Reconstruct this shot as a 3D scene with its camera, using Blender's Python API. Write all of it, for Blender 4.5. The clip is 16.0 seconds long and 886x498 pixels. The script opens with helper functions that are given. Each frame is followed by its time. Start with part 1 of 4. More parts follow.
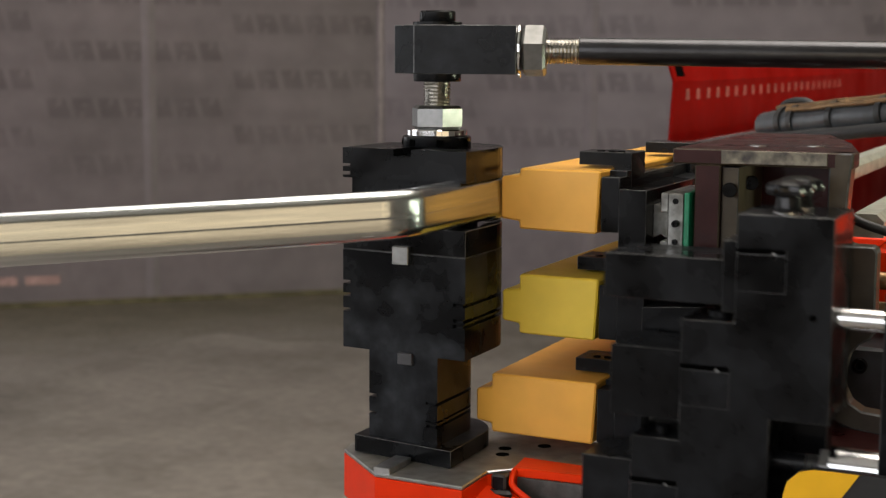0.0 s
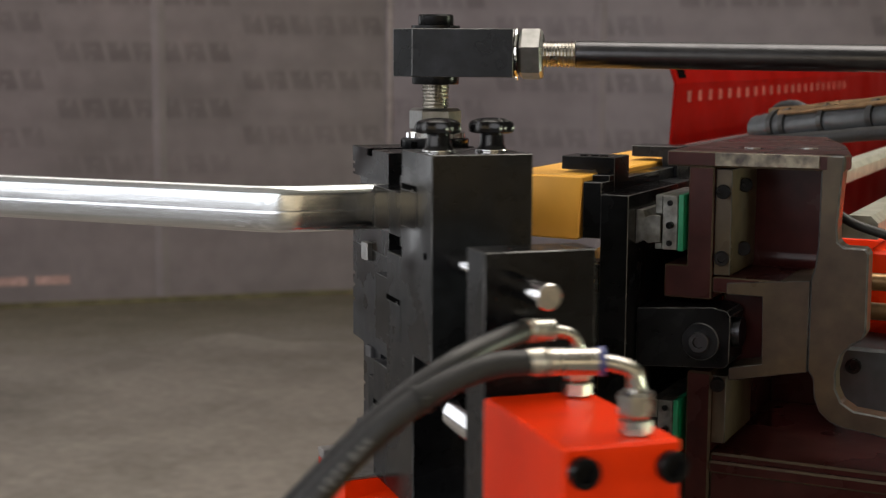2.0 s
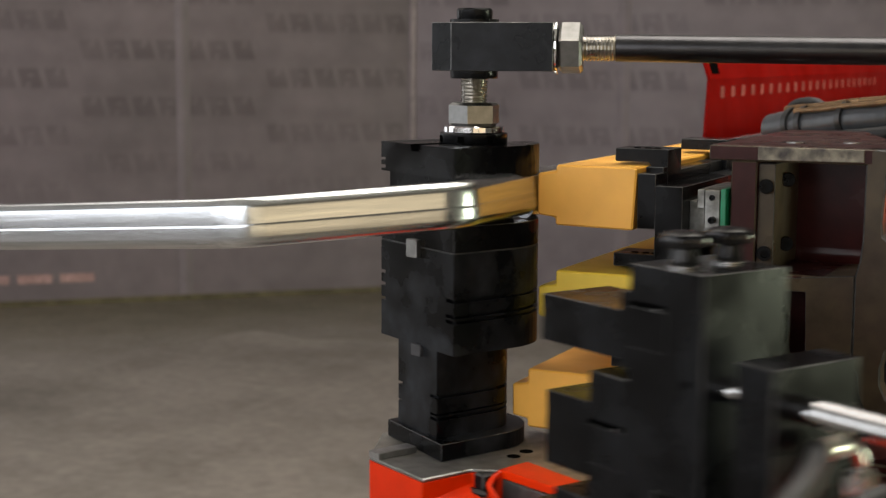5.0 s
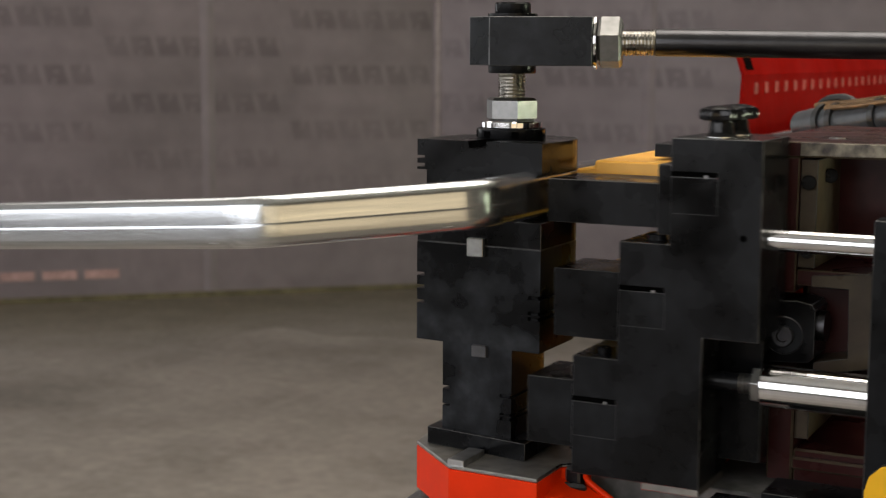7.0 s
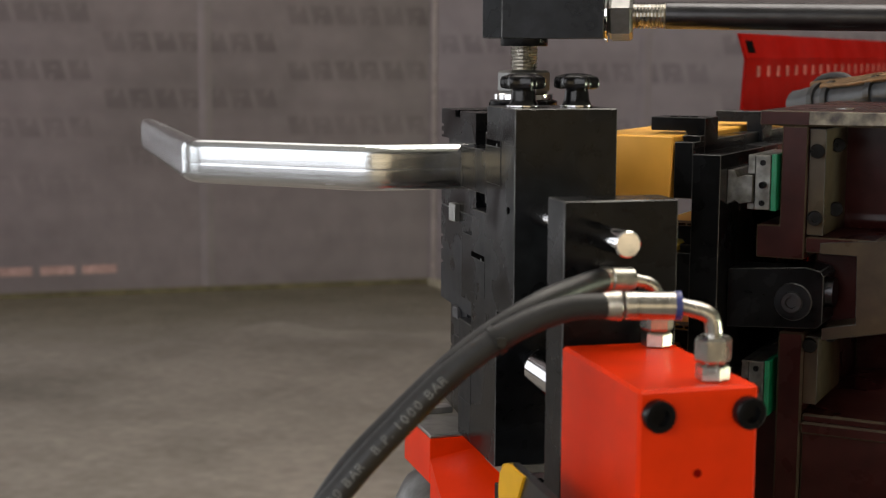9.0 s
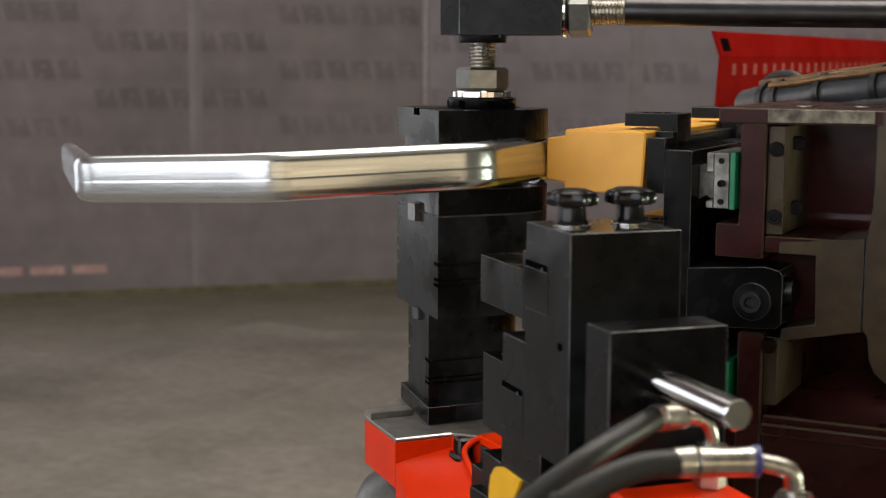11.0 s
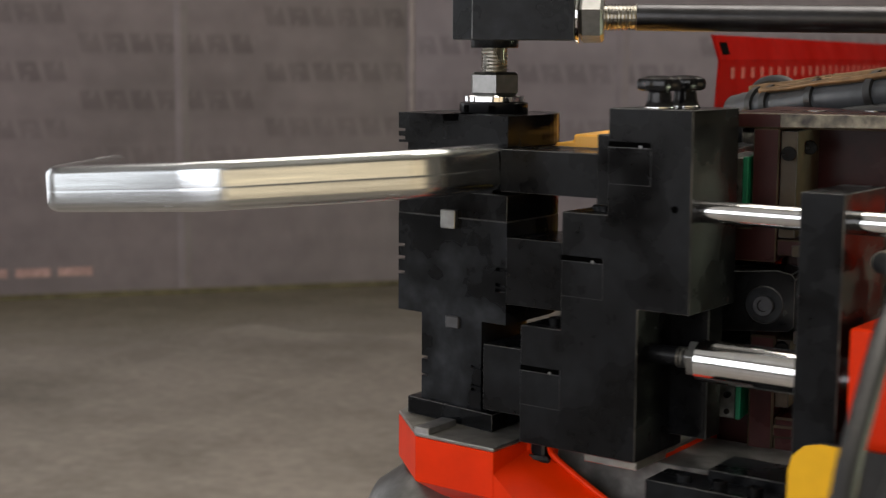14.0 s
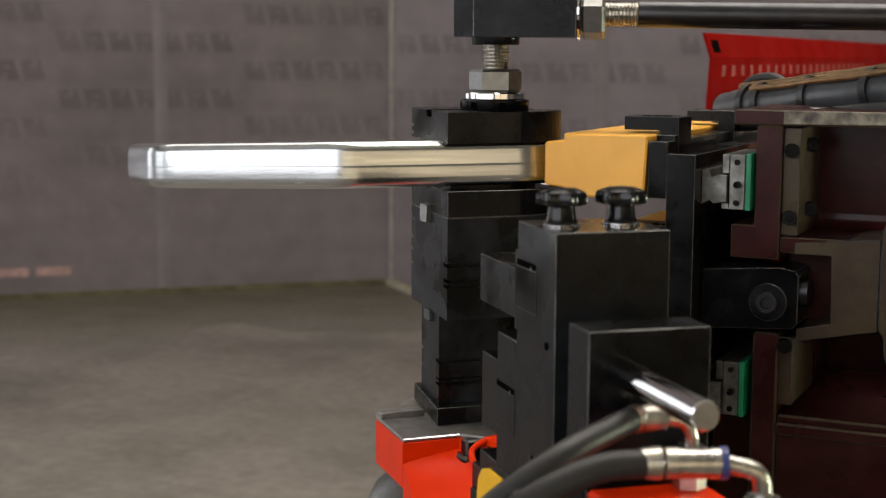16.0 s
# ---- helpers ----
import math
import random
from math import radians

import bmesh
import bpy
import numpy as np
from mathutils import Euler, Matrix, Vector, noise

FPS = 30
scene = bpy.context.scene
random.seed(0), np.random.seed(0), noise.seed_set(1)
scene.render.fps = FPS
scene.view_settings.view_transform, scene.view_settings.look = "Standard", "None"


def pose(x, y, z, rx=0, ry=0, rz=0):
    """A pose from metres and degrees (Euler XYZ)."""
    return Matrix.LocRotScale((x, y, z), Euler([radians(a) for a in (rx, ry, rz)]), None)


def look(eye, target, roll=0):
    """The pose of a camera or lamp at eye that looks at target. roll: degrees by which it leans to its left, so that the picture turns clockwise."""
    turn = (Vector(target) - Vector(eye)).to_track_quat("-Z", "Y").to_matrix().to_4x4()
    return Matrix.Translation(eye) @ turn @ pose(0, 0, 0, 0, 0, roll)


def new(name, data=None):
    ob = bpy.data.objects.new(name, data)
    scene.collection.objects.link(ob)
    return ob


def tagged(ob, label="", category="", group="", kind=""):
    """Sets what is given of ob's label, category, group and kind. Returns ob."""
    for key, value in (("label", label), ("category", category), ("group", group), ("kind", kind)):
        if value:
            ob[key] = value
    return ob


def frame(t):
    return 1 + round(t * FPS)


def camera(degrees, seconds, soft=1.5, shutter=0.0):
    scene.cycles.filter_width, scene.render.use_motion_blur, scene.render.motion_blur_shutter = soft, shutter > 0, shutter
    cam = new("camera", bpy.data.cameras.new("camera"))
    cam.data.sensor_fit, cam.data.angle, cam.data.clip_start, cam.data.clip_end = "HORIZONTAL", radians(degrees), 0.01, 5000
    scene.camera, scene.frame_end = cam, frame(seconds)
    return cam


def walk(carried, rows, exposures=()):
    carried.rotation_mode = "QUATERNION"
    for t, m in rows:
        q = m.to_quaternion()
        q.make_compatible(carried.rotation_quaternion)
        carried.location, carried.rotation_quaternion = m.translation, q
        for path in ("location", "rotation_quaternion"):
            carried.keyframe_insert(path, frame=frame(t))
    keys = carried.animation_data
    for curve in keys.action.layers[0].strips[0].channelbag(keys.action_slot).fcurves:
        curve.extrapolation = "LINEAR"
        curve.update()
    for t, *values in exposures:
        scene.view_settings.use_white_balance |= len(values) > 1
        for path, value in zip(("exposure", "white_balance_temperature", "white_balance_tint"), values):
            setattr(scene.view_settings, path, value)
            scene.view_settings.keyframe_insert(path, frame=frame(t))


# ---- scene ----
cam = camera(33.85, 16.0, soft=1.25, shutter=0.5)
PATH = [
    (0.0, pose(0.5738, -1.2060, 1.1315, 82.490, -0.336, 25.227)),
    (0.5, pose(0.5841, -1.2069, 1.1333, 82.528, -0.340, 25.289)),
    (1.0, pose(0.5925, -1.2130, 1.1345, 82.505, -0.348, 25.397)),
    (1.5, pose(0.5914, -1.2120, 1.1343, 82.492, -0.343, 25.538)),
    (2.0, pose(0.5914, -1.2148, 1.1342, 82.498, -0.342, 25.670)),
    (2.5, pose(0.5929, -1.2148, 1.1343, 82.479, -0.344, 25.810)),
    (3.0, pose(0.5941, -1.2149, 1.1352, 82.431, -0.339, 25.921)),
    (3.5, pose(0.5900, -1.2127, 1.1327, 82.399, -0.322, 26.113)),
    (6.0, pose(0.5623, -1.2174, 1.1298, 82.399, -0.314, 26.895)),
    (6.5, pose(0.5576, -1.2140, 1.1298, 82.269, -0.317, 27.227)),
    (7.0, pose(0.5550, -1.2137, 1.1273, 82.335, -0.322, 27.279)),
    (7.5, pose(0.5552, -1.2287, 1.1240, 82.444, -0.332, 27.225)),
    (8.0, pose(0.5542, -1.2351, 1.1212, 82.340, -0.334, 27.100)),
    (8.5, pose(0.5510, -1.2392, 1.1102, 82.408, -0.331, 27.062)),
    (9.0, pose(0.5491, -1.2434, 1.1016, 82.385, -0.320, 26.988)),
    (11.5, pose(0.5793, -1.2080, 1.0990, 82.387, -0.301, 26.975)),
    (12.0, pose(0.5770, -1.2080, 1.0999, 82.443, -0.286, 27.003)),
    (12.5, pose(0.5706, -1.2102, 1.1012, 82.421, -0.272, 26.843)),
    (13.0, pose(0.5643, -1.2139, 1.1006, 82.448, -0.294, 26.616)),
    (13.5, pose(0.5594, -1.2208, 1.1032, 82.474, -0.315, 26.465)),
    (14.0, pose(0.5517, -1.2298, 1.1021, 82.439, -0.330, 26.177)),
    (14.5, pose(0.5416, -1.2353, 1.1004, 82.471, -0.341, 25.960)),
    (15.0, pose(0.5315, -1.2376, 1.1006, 82.459, -0.353, 25.677)),
    (15.5, pose(0.5266, -1.2403, 1.1009, 82.450, -0.357, 25.439)),
    (16.0, pose(0.5281, -1.2350, 1.1001, 82.407, -0.354, 25.202)),
]
cam.data.dof.use_dof, cam.data.dof.focus_distance, cam.data.dof.aperture_fstop = True, 1.27, 10.0
walk(cam, PATH)

# ---------- world and light ----------
world = bpy.data.worlds.new("sky")
scene.world = world
world.use_nodes = True
wn = world.node_tree.nodes
sky = wn.new("ShaderNodeTexSky")
sky.sky_type = "NISHITA"
sky.sun_disc = False
sky.sun_elevation = radians(35)
sky.sun_rotation = radians(200)
world.node_tree.links.new(sky.outputs[0], wn["Background"].inputs[0])
wn["Background"].inputs[1].default_value = 0.1


def area_lamp(name, eye, target, w, h, power, colour):
    data = bpy.data.lights.new(name, "AREA")
    data.shape, data.size, data.size_y = "RECTANGLE", w, h
    data.energy, data.color = power, colour
    ob = new(name, data)
    ob.matrix_world = look(eye, target)
    return ob


# area lamps added before the closed walls, behind and beside the camera
area_lamp("unseen_light", (-2.5, -4.9, 2.25), (-2.3, 0, 1.35), 8.0, 2.9, 262, (0.97, 0.97, 1.0))
area_lamp("unseen_light", (-7.5, -2.1, 1.55), (0, -0.2, 1.1), 4.6, 2.6, 80, (0.95, 0.975, 1.0))
# extra lamp set before the sheeting to brighten the tube's left end
area_lamp("unseen_light", (-5.99, 1.68, 1.4), (-2.61, -2.0, 1.2), 2.8, 2.4, 42, (0.95, 0.975, 1.0))
area_lamp("unseen_light", (5.9, 2.85, 0.62), (0, 0.0, 1.0), 1.9, 1.2, 195, (0.92, 1.0, 0.72))
# two warm fill lamps, added to turn the tube's reflections tan
area_lamp("unseen_light", (5.9, -3.3, 1.3), (0, -0.2, 1.0), 4.0, 2.4, 42, (1.0, 0.78, 0.48))
area_lamp("unseen_light", (2.95, -4.95, 1.45), (-0.1, 0, 1.0), 2.5, 2.4, 26, (1.0, 0.8, 0.52))
# unseen overhead lamps, added to lift the floor and the machine's tops
area_lamp("overhead_light", (-2.6, 2.2, 4.5), (-2.6, 2.6, 0), 3.5, 3.5, 88, (1.0, 0.93, 0.86))
top_fill = area_lamp("overhead_light", (0.6, 1.0, 3.4), (0.5, 0.7, 0), 2.4, 2.4, 43, (1.0, 0.92, 0.82))
top_fill.data.spread = radians(95)  # narrow spread: lights the machine's top, keeps the walls dim
scene.view_settings.exposure = -0.33

# ---------- materials ----------


def mat(name, base, rough=0.5, metal=0.0, vary=0.25, grain=60.0, bump=0.05, dirt=None, dirt_scale=6.0, stretch=(1, 1, 1), rough_vary=0.12, spec=0.5, coat=0.0):
    """A node material with fine grain, coarse stains, uneven gloss and fine relief."""
    m = bpy.data.materials.new(name)
    m.use_nodes = True
    n, l = m.node_tree.nodes, m.node_tree.links
    p = n["Principled BSDF"]
    p.inputs["Metallic"].default_value = metal
    p.inputs["Specular IOR Level"].default_value = spec
    p.inputs["Coat Weight"].default_value = coat
    p.inputs["Coat Roughness"].default_value = 0.15
    tc = n.new("ShaderNodeTexCoord")
    mp = n.new("ShaderNodeMapping")
    mp.inputs["Scale"].default_value = stretch
    l.new(tc.outputs["Object"], mp.inputs[0])
    fine = n.new("ShaderNodeTexNoise")
    fine.inputs["Scale"].default_value = grain
    fine.inputs["Detail"].default_value = 6
    l.new(mp.outputs[0], fine.inputs[0])
    coarse = n.new("ShaderNodeTexNoise")
    coarse.inputs["Scale"].default_value = dirt_scale
    coarse.inputs["Detail"].default_value = 5
    l.new(mp.outputs[0], coarse.inputs[0])
    ramp = n.new("ShaderNodeMapRange")
    ramp.inputs[1].default_value, ramp.inputs[2].default_value = 0.3, 0.7
    ramp.inputs[3].default_value, ramp.inputs[4].default_value = 1 - vary, 1 + vary
    l.new(fine.outputs[0], ramp.inputs[0])
    ramp2 = n.new("ShaderNodeMapRange")
    ramp2.inputs[1].default_value, ramp2.inputs[2].default_value = 0.42, 0.68
    l.new(coarse.outputs[0], ramp2.inputs[0])
    mix = n.new("ShaderNodeMixRGB")
    mix.inputs[1].default_value = (*base, 1)
    mix.inputs[2].default_value = (*(dirt or [c * (1 - vary) for c in base]), 1)
    l.new(ramp2.outputs[0], mix.inputs[0])
    mul = n.new("ShaderNodeMixRGB")
    mul.blend_type = "MULTIPLY"
    mul.inputs[0].default_value = 1
    l.new(mix.outputs[0], mul.inputs[1])
    l.new(ramp.outputs[0], mul.inputs[2])
    l.new(mul.outputs[0], p.inputs["Base Color"])
    rr = n.new("ShaderNodeMapRange")
    rr.inputs[1].default_value, rr.inputs[2].default_value = 0.3, 0.7
    rr.inputs[3].default_value, rr.inputs[4].default_value = max(0.03, rough - rough_vary), min(1, rough + rough_vary)
    l.new(coarse.outputs[0], rr.inputs[0])
    l.new(rr.outputs[0], p.inputs["Roughness"])
    if bump:
        b = n.new("ShaderNodeBump")
        b.inputs["Strength"].default_value = bump
        b.inputs["Distance"].default_value = 0.001
        l.new(fine.outputs[0], b.inputs["Height"])
        l.new(b.outputs[0], p.inputs["Normal"])
    return m


BLACK = mat("black_oxide_steel", (0.0042, 0.0042, 0.0046), 0.26, 0.0, 0.35, 90, 0.03, (0.008, 0.0088, 0.0105), 14, spec=0.14, rough_vary=0.2)
BLACK_WORN = mat("worn_black_steel", (0.003, 0.0033, 0.004), 0.3, 0.0, 0.4, 70, 0.04, (0.021, 0.023, 0.027), 22, spec=0.14)
SEAM = mat("worn_glint_steel", (0.1, 0.1, 0.1), 0.4, 0.5, 0.5, 120, 0.05, (0.02, 0.02, 0.02), 30)
EDGE = mat("bare_edge_steel", (0.55, 0.55, 0.55), 0.3, 1.0, 0.2, 90)
CHROME = mat("chromed_steel", (0.75, 0.75, 0.76), 0.1, 1.0, 0.08, 120, 0.0, rough_vary=0.05)
ZINC = mat("zinc_plated_steel", (0.46, 0.45, 0.43), 0.28, 1.0, 0.2, 150, 0.04, (0.56, 0.53, 0.46), 25)
NUT = mat("plain_steel_nut", (0.24, 0.24, 0.235), 0.4, 1.0, 0.15, 120, 0.03)
ROD = mat("dark_steel_rod", (0.065, 0.065, 0.07), 0.34, 1.0, 0.15, 60, 0.02, stretch=(1, 1, 1))
ALU = mat("drawn_aluminium", (0.64, 0.665, 0.685), 0.22, 1.0, 0.14, 260, 0.05, (0.54, 0.555, 0.575), 60, stretch=(1, 0.04, 1), rough_vary=0.07)
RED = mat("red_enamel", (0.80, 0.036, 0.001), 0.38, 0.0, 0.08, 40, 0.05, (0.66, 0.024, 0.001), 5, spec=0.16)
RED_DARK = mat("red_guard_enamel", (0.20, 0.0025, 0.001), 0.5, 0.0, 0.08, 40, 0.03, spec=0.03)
CAST = mat("machined_steel_top", (0.25, 0.245, 0.235), 0.42, 0.7, 0.3, 60, 0.05, (0.26, 0.24, 0.2), 14)
BROWN = mat("brown_primed_casting", (0.031, 0.0075, 0.007), 0.3, 0.0, 0.25, 50, 0.06, (0.041, 0.0125, 0.011), 12, spec=0.14)
BROWN_BARE = mat("machined_casting_edge", (0.058, 0.044, 0.027), 0.38, 0.0, 0.22, 60, 0.06, (0.038, 0.025, 0.017), 16, spec=0.2)
YELLOW_O = mat("orange_yellow_polyamide", (0.90, 0.46, 0.07), 0.4, 0.0, 0.06, 30, 0.04, (0.82, 0.40, 0.06), 9)
YELLOW = mat("yellow_polyamide", (0.78, 0.56, 0.05), 0.42, 0.0, 0.06, 30, 0.04, (0.72, 0.5, 0.04), 9)
GREEN = mat("green_plastic", (0.005, 0.22, 0.1), 0.4)
BLOCK = mat("ground_steel", (0.34, 0.34, 0.33), 0.34, 1.0, 0.2, 90)
KNOB = mat("black_phenolic", (0.005, 0.005, 0.006), 0.2, 0.0, 0.1, 60, 0.0, spec=0.35)
RUBBER = mat("rubber_hose", (0.014, 0.014, 0.015), 0.5, 0.0, 0.3, 200, 0.12)
PRINT = mat("hose_print", (0.15, 0.15, 0.145), 0.6)
HAZ_Y = mat("hazard_yellow", (0.85, 0.46, 0.01), 0.45, 0.0, 0.04, spec=0.3)
BLUE = mat("blue_plastic", (0.03, 0.04, 0.16), 0.4)
HAZ_B = mat("hazard_black", (0.012, 0.012, 0.012), 0.4)
BEAM = mat("grey_machined_beam", (0.075, 0.075, 0.072), 0.42, 0.3, 0.35, 60, 0.06, (0.2, 0.197, 0.19), 26)
FAINT = mat("faint_joint", (0.03, 0.03, 0.032), 0.5, 0.0, 0.4, 120)
RUNNER = mat("runner_steel", (0.2, 0.2, 0.19), 0.4, 0.9, 0.35, 120, 0.06, (0.1, 0.095, 0.08), 40)
PALE = mat("pale_rail", (0.4, 0.4, 0.34), 0.4, 0.3)
HOLE = mat("dark_bore", (0.001, 0.001, 0.001), 0.9, spec=0.02)
# the stop block's shadow is put into this screw's dark colour
SHADED_SCREW = mat("shaded_steel_screw", (0.04, 0.04, 0.044), 0.4, 0.6, 0.3, 120)
BLUEGREY = mat("blue_grey_hose_sheath", (0.045, 0.05, 0.056), 0.35, 0.0, 0.3, 60)
BRONZE = mat("bronze_tube", (0.25, 0.15, 0.07), 0.35, 0.7)
PINK = mat("pink_print", (0.42, 0.26, 0.24), 0.6)
FLOOR = mat("concrete_floor", (0.272, 0.243, 0.213), 0.6, 0.0, 0.18, 22, 0.1, (0.155, 0.137, 0.117), 1.5, rough_vary=0.15)
CEIL = mat("hall_ceiling", (0.6, 0.58, 0.55), 0.8)
PLAINWALL = mat("plain_wall", (0.3, 0.28, 0.26), 0.8)
OLIVE = mat("olive_foot", (0.12, 0.1, 0.05), 0.8, 0, 0.3, 20)


def film_material():
    """Brown-grey printed sheeting: soft rows of dark print over woven, creased film."""
    m = mat("printed_sheeting", (0.177, 0.145, 0.155), 0.55, 0.0, 0.1, 9, 0.25, (0.141, 0.115, 0.122), 1.3, rough_vary=0.1)
    n, l = m.node_tree.nodes, m.node_tree.links
    p = n["Principled BSDF"]
    old = p.inputs["Base Color"].links[0].from_socket
    tc = n.new("ShaderNodeTexCoord")
    sep = n.new("ShaderNodeSeparateXYZ")
    l.new(tc.outputs["Object"], sep.inputs[0])

    def math(op, a, b=None, c=None):
        q = n.new("ShaderNodeMath")
        q.operation = op
        for i, v in enumerate((a, b, c)):
            if v is None:
                continue
            if isinstance(v, (int, float)):
                q.inputs[i].default_value = v
            else:
                l.new(v, q.inputs[i])
        return q.outputs[0]

    def soft(v, lo, hi, w):
        """1 between lo and hi, with soft flanks."""
        a = n.new("ShaderNodeMapRange")
        a.interpolation_type = "SMOOTHSTEP"
        a.inputs[1].default_value, a.inputs[2].default_value = lo - w, lo + w
        l.new(v, a.inputs[0])
        b = n.new("ShaderNodeMapRange")
        b.interpolation_type = "SMOOTHSTEP"
        b.inputs[1].default_value, b.inputs[2].default_value = hi - w, hi + w
        b.inputs[3].default_value, b.inputs[4].default_value = 1, 0
        l.new(v, b.inputs[0])
        return math("MULTIPLY", a.outputs[0], b.outputs[0])

    u, z = sep.outputs[0], sep.outputs[2]
    zz = math("ADD", z, 0.127 * 40 - 1.1865 + 0.027 + 0.07)
    row = math("FLOOR", math("DIVIDE", zz, 0.127))
    zr = math("MODULO", zz, 0.127)
    odd = math("MODULO", math("ADD", row, 100), 2)
    uu = math("MODULO", math("ADD", math("ADD", u, math("MULTIPLY", math("SUBTRACT", 1.0, odd), 0.83)), 16.6 - 4.687 + 0.05 + 0.83), 1.66)
    word = math("MULTIPLY", soft(zr, 0.018, 0.104, 0.012), soft(uu, 0.045, 0.84, 0.02))
    letter = math("MODULO", math("ADD", uu, -0.045 + 1.13), 0.113)
    lift = math("MULTIPLY", math("SUBTRACT", zr, 0.06), 0.25)
    edge = soft(math("ADD", letter, lift), 0.012, 0.101, 0.009)
    core = soft(math("SUBTRACT", letter, lift), 0.044, 0.066, 0.009)
    hollow = math("MULTIPLY", core, math("ADD", soft(zr, 0.01, 0.045, 0.008), soft(zr, 0.066, 0.082, 0.006)))
    odd_letter = math("MODULO", math("FLOOR", math("DIVIDE", math("ADD", uu, -0.045 + 1.13), 0.113)), 2)
    cleft = math("MULTIPLY", core, soft(zr, 0.07, 0.12, 0.01))
    hollow = math("ADD", math("MULTIPLY", hollow, odd_letter), math("MULTIPLY", cleft, math("SUBTRACT", 1.0, odd_letter)))
    gap = math("MULTIPLY", edge, math("SUBTRACT", 1.0, math("MULTIPLY", hollow, 0.85)))
    blot = n.new("ShaderNodeTexNoise")
    blot.inputs["Scale"].default_value = 5
    l.new(tc.outputs["Object"], blot.inputs[0])
    ink = math("MULTIPLY", math("MULTIPLY", word, gap), math("MULTIPLY_ADD", blot.outputs[0], 1.6, -0.15))
    worn = n.new("ShaderNodeMapRange")
    worn.inputs[1].default_value, worn.inputs[2].default_value, worn.inputs[3].default_value = 0.35, 0.95, 0.15
    l.new(z, worn.inputs[0])
    ink = math("MULTIPLY", ink, worn.outputs[0])
    band = n.new("ShaderNodeTexWave")
    band.bands_direction = "Z"
    band.inputs["Scale"].default_value = 2.4
    band.inputs["Distortion"].default_value = 2.0
    l.new(tc.outputs["Object"], band.inputs[0])
    dark = math("ADD", math("MULTIPLY", ink, 0.5), math("MULTIPLY", band.outputs[0], 0.08))
    mul = n.new("ShaderNodeMixRGB")
    mul.blend_type = "MULTIPLY"
    mul.inputs[2].default_value = (0.25, 0.22, 0.22, 1)
    l.new(dark, mul.inputs[0])
    l.new(old, mul.inputs[1])
    l.new(mul.outputs[0], p.inputs["Base Color"])
    return m


FILM = film_material()

# machined corners get brighter metal: wear, plus edge highlights painted on black steel
CHIPPED = mat("chipped_edge", (0.15, 0.13, 0.09), 0.4, 0.3, 0.4, 160, 0.15, (0.03, 0.022, 0.02), 70)
EDGE_TONES = {CAST: EDGE, BLACK: SEAM, BLACK_WORN: SEAM, BROWN: BROWN_BARE, BROWN_BARE: SEAM}

# ---------- mesh helpers ----------


def part(name, bm, material, parent=None, label="", bevel=0.0, smooth=False):
    """Links a bmesh as one mesh object under a thing or a part."""
    if bevel:
        bmesh.ops.recalc_face_normals(bm, faces=bm.faces[:])
        edges = [e for e in bm.edges if len(e.link_faces) == 2 and e.calc_face_angle(0) > 0.5]
        made = bmesh.ops.bevel(bm, geom=edges, offset=bevel, segments=1, affect="EDGES", clamp_overlap=True)
        if material in EDGE_TONES:
            for f in made["faces"]:
                f.material_index = 1
            material = [material, EDGE_TONES[material]]
    bmesh.ops.recalc_face_normals(bm, faces=bm.faces[:])
    me = bpy.data.meshes.new(name)
    bm.to_mesh(me)
    bm.free()
    for mm in (material if isinstance(material, (list, tuple)) else [material]):
        me.materials.append(mm)
    if smooth:
        for f in me.polygons:
            f.use_smooth = True
        me.set_sharp_from_angle(angle=radians(35))
    ob = new(name, me)
    if parent is not None:
        ob.parent = parent
    if label:
        tagged(ob, label=label)
    return ob


def thing(name, label, category, group="", kind=""):
    return tagged(new(name), label, category, group, kind)


def box(bm, x0, x1, y0, y1, z0, z1):
    return prism(bm, [(x0, y0), (x1, y0), (x1, y1), (x0, y1)], z0, z1)


def loft(bm, rings, cap=True):
    vs = [[bm.verts.new(p) for p in r] for r in rings]
    n = len(vs[0])
    for a, b in zip(vs, vs[1:]):
        for i in range(n):
            bm.faces.new((a[i], a[(i + 1) % n], b[(i + 1) % n], b[i]))
    if cap:
        bm.faces.new(vs[0][::-1])
        bm.faces.new(vs[-1])
    return bm


def prism(bm, pts, z0, z1):
    return loft(bm, [[(x, y, z0) for x, y in pts], [(x, y, z1) for x, y in pts]])


def slab_y(bm, pts, y0, y1):
    """A profile in x and z, drawn out along y."""
    return loft(bm, [[(x, y0, z) for x, z in pts], [(x, y1, z) for x, z in pts]])


def rod(bm, p0, p1, r, seg=24, r1=None):
    a, b = Vector(p0), Vector(p1)
    d = (b - a).normalized()
    s = d.orthogonal().normalized()
    t = d.cross(s)
    ring = lambda c, rr: [c + rr * (math.cos(k * math.tau / seg) * s + math.sin(k * math.tau / seg) * t) for k in range(seg)]
    return loft(bm, [ring(a, r), ring(b, r if r1 is None else r1)])


def turned(bm, centre, profile, seg=28, phase=0.0):
    """A turned part about a vertical axis: profile of (radius, z)."""
    return loft(bm, [[(centre[0] + r * math.cos(phase + k * math.tau / seg), centre[1] + r * math.sin(phase + k * math.tau / seg), z) for k in range(seg)] for r, z in profile])


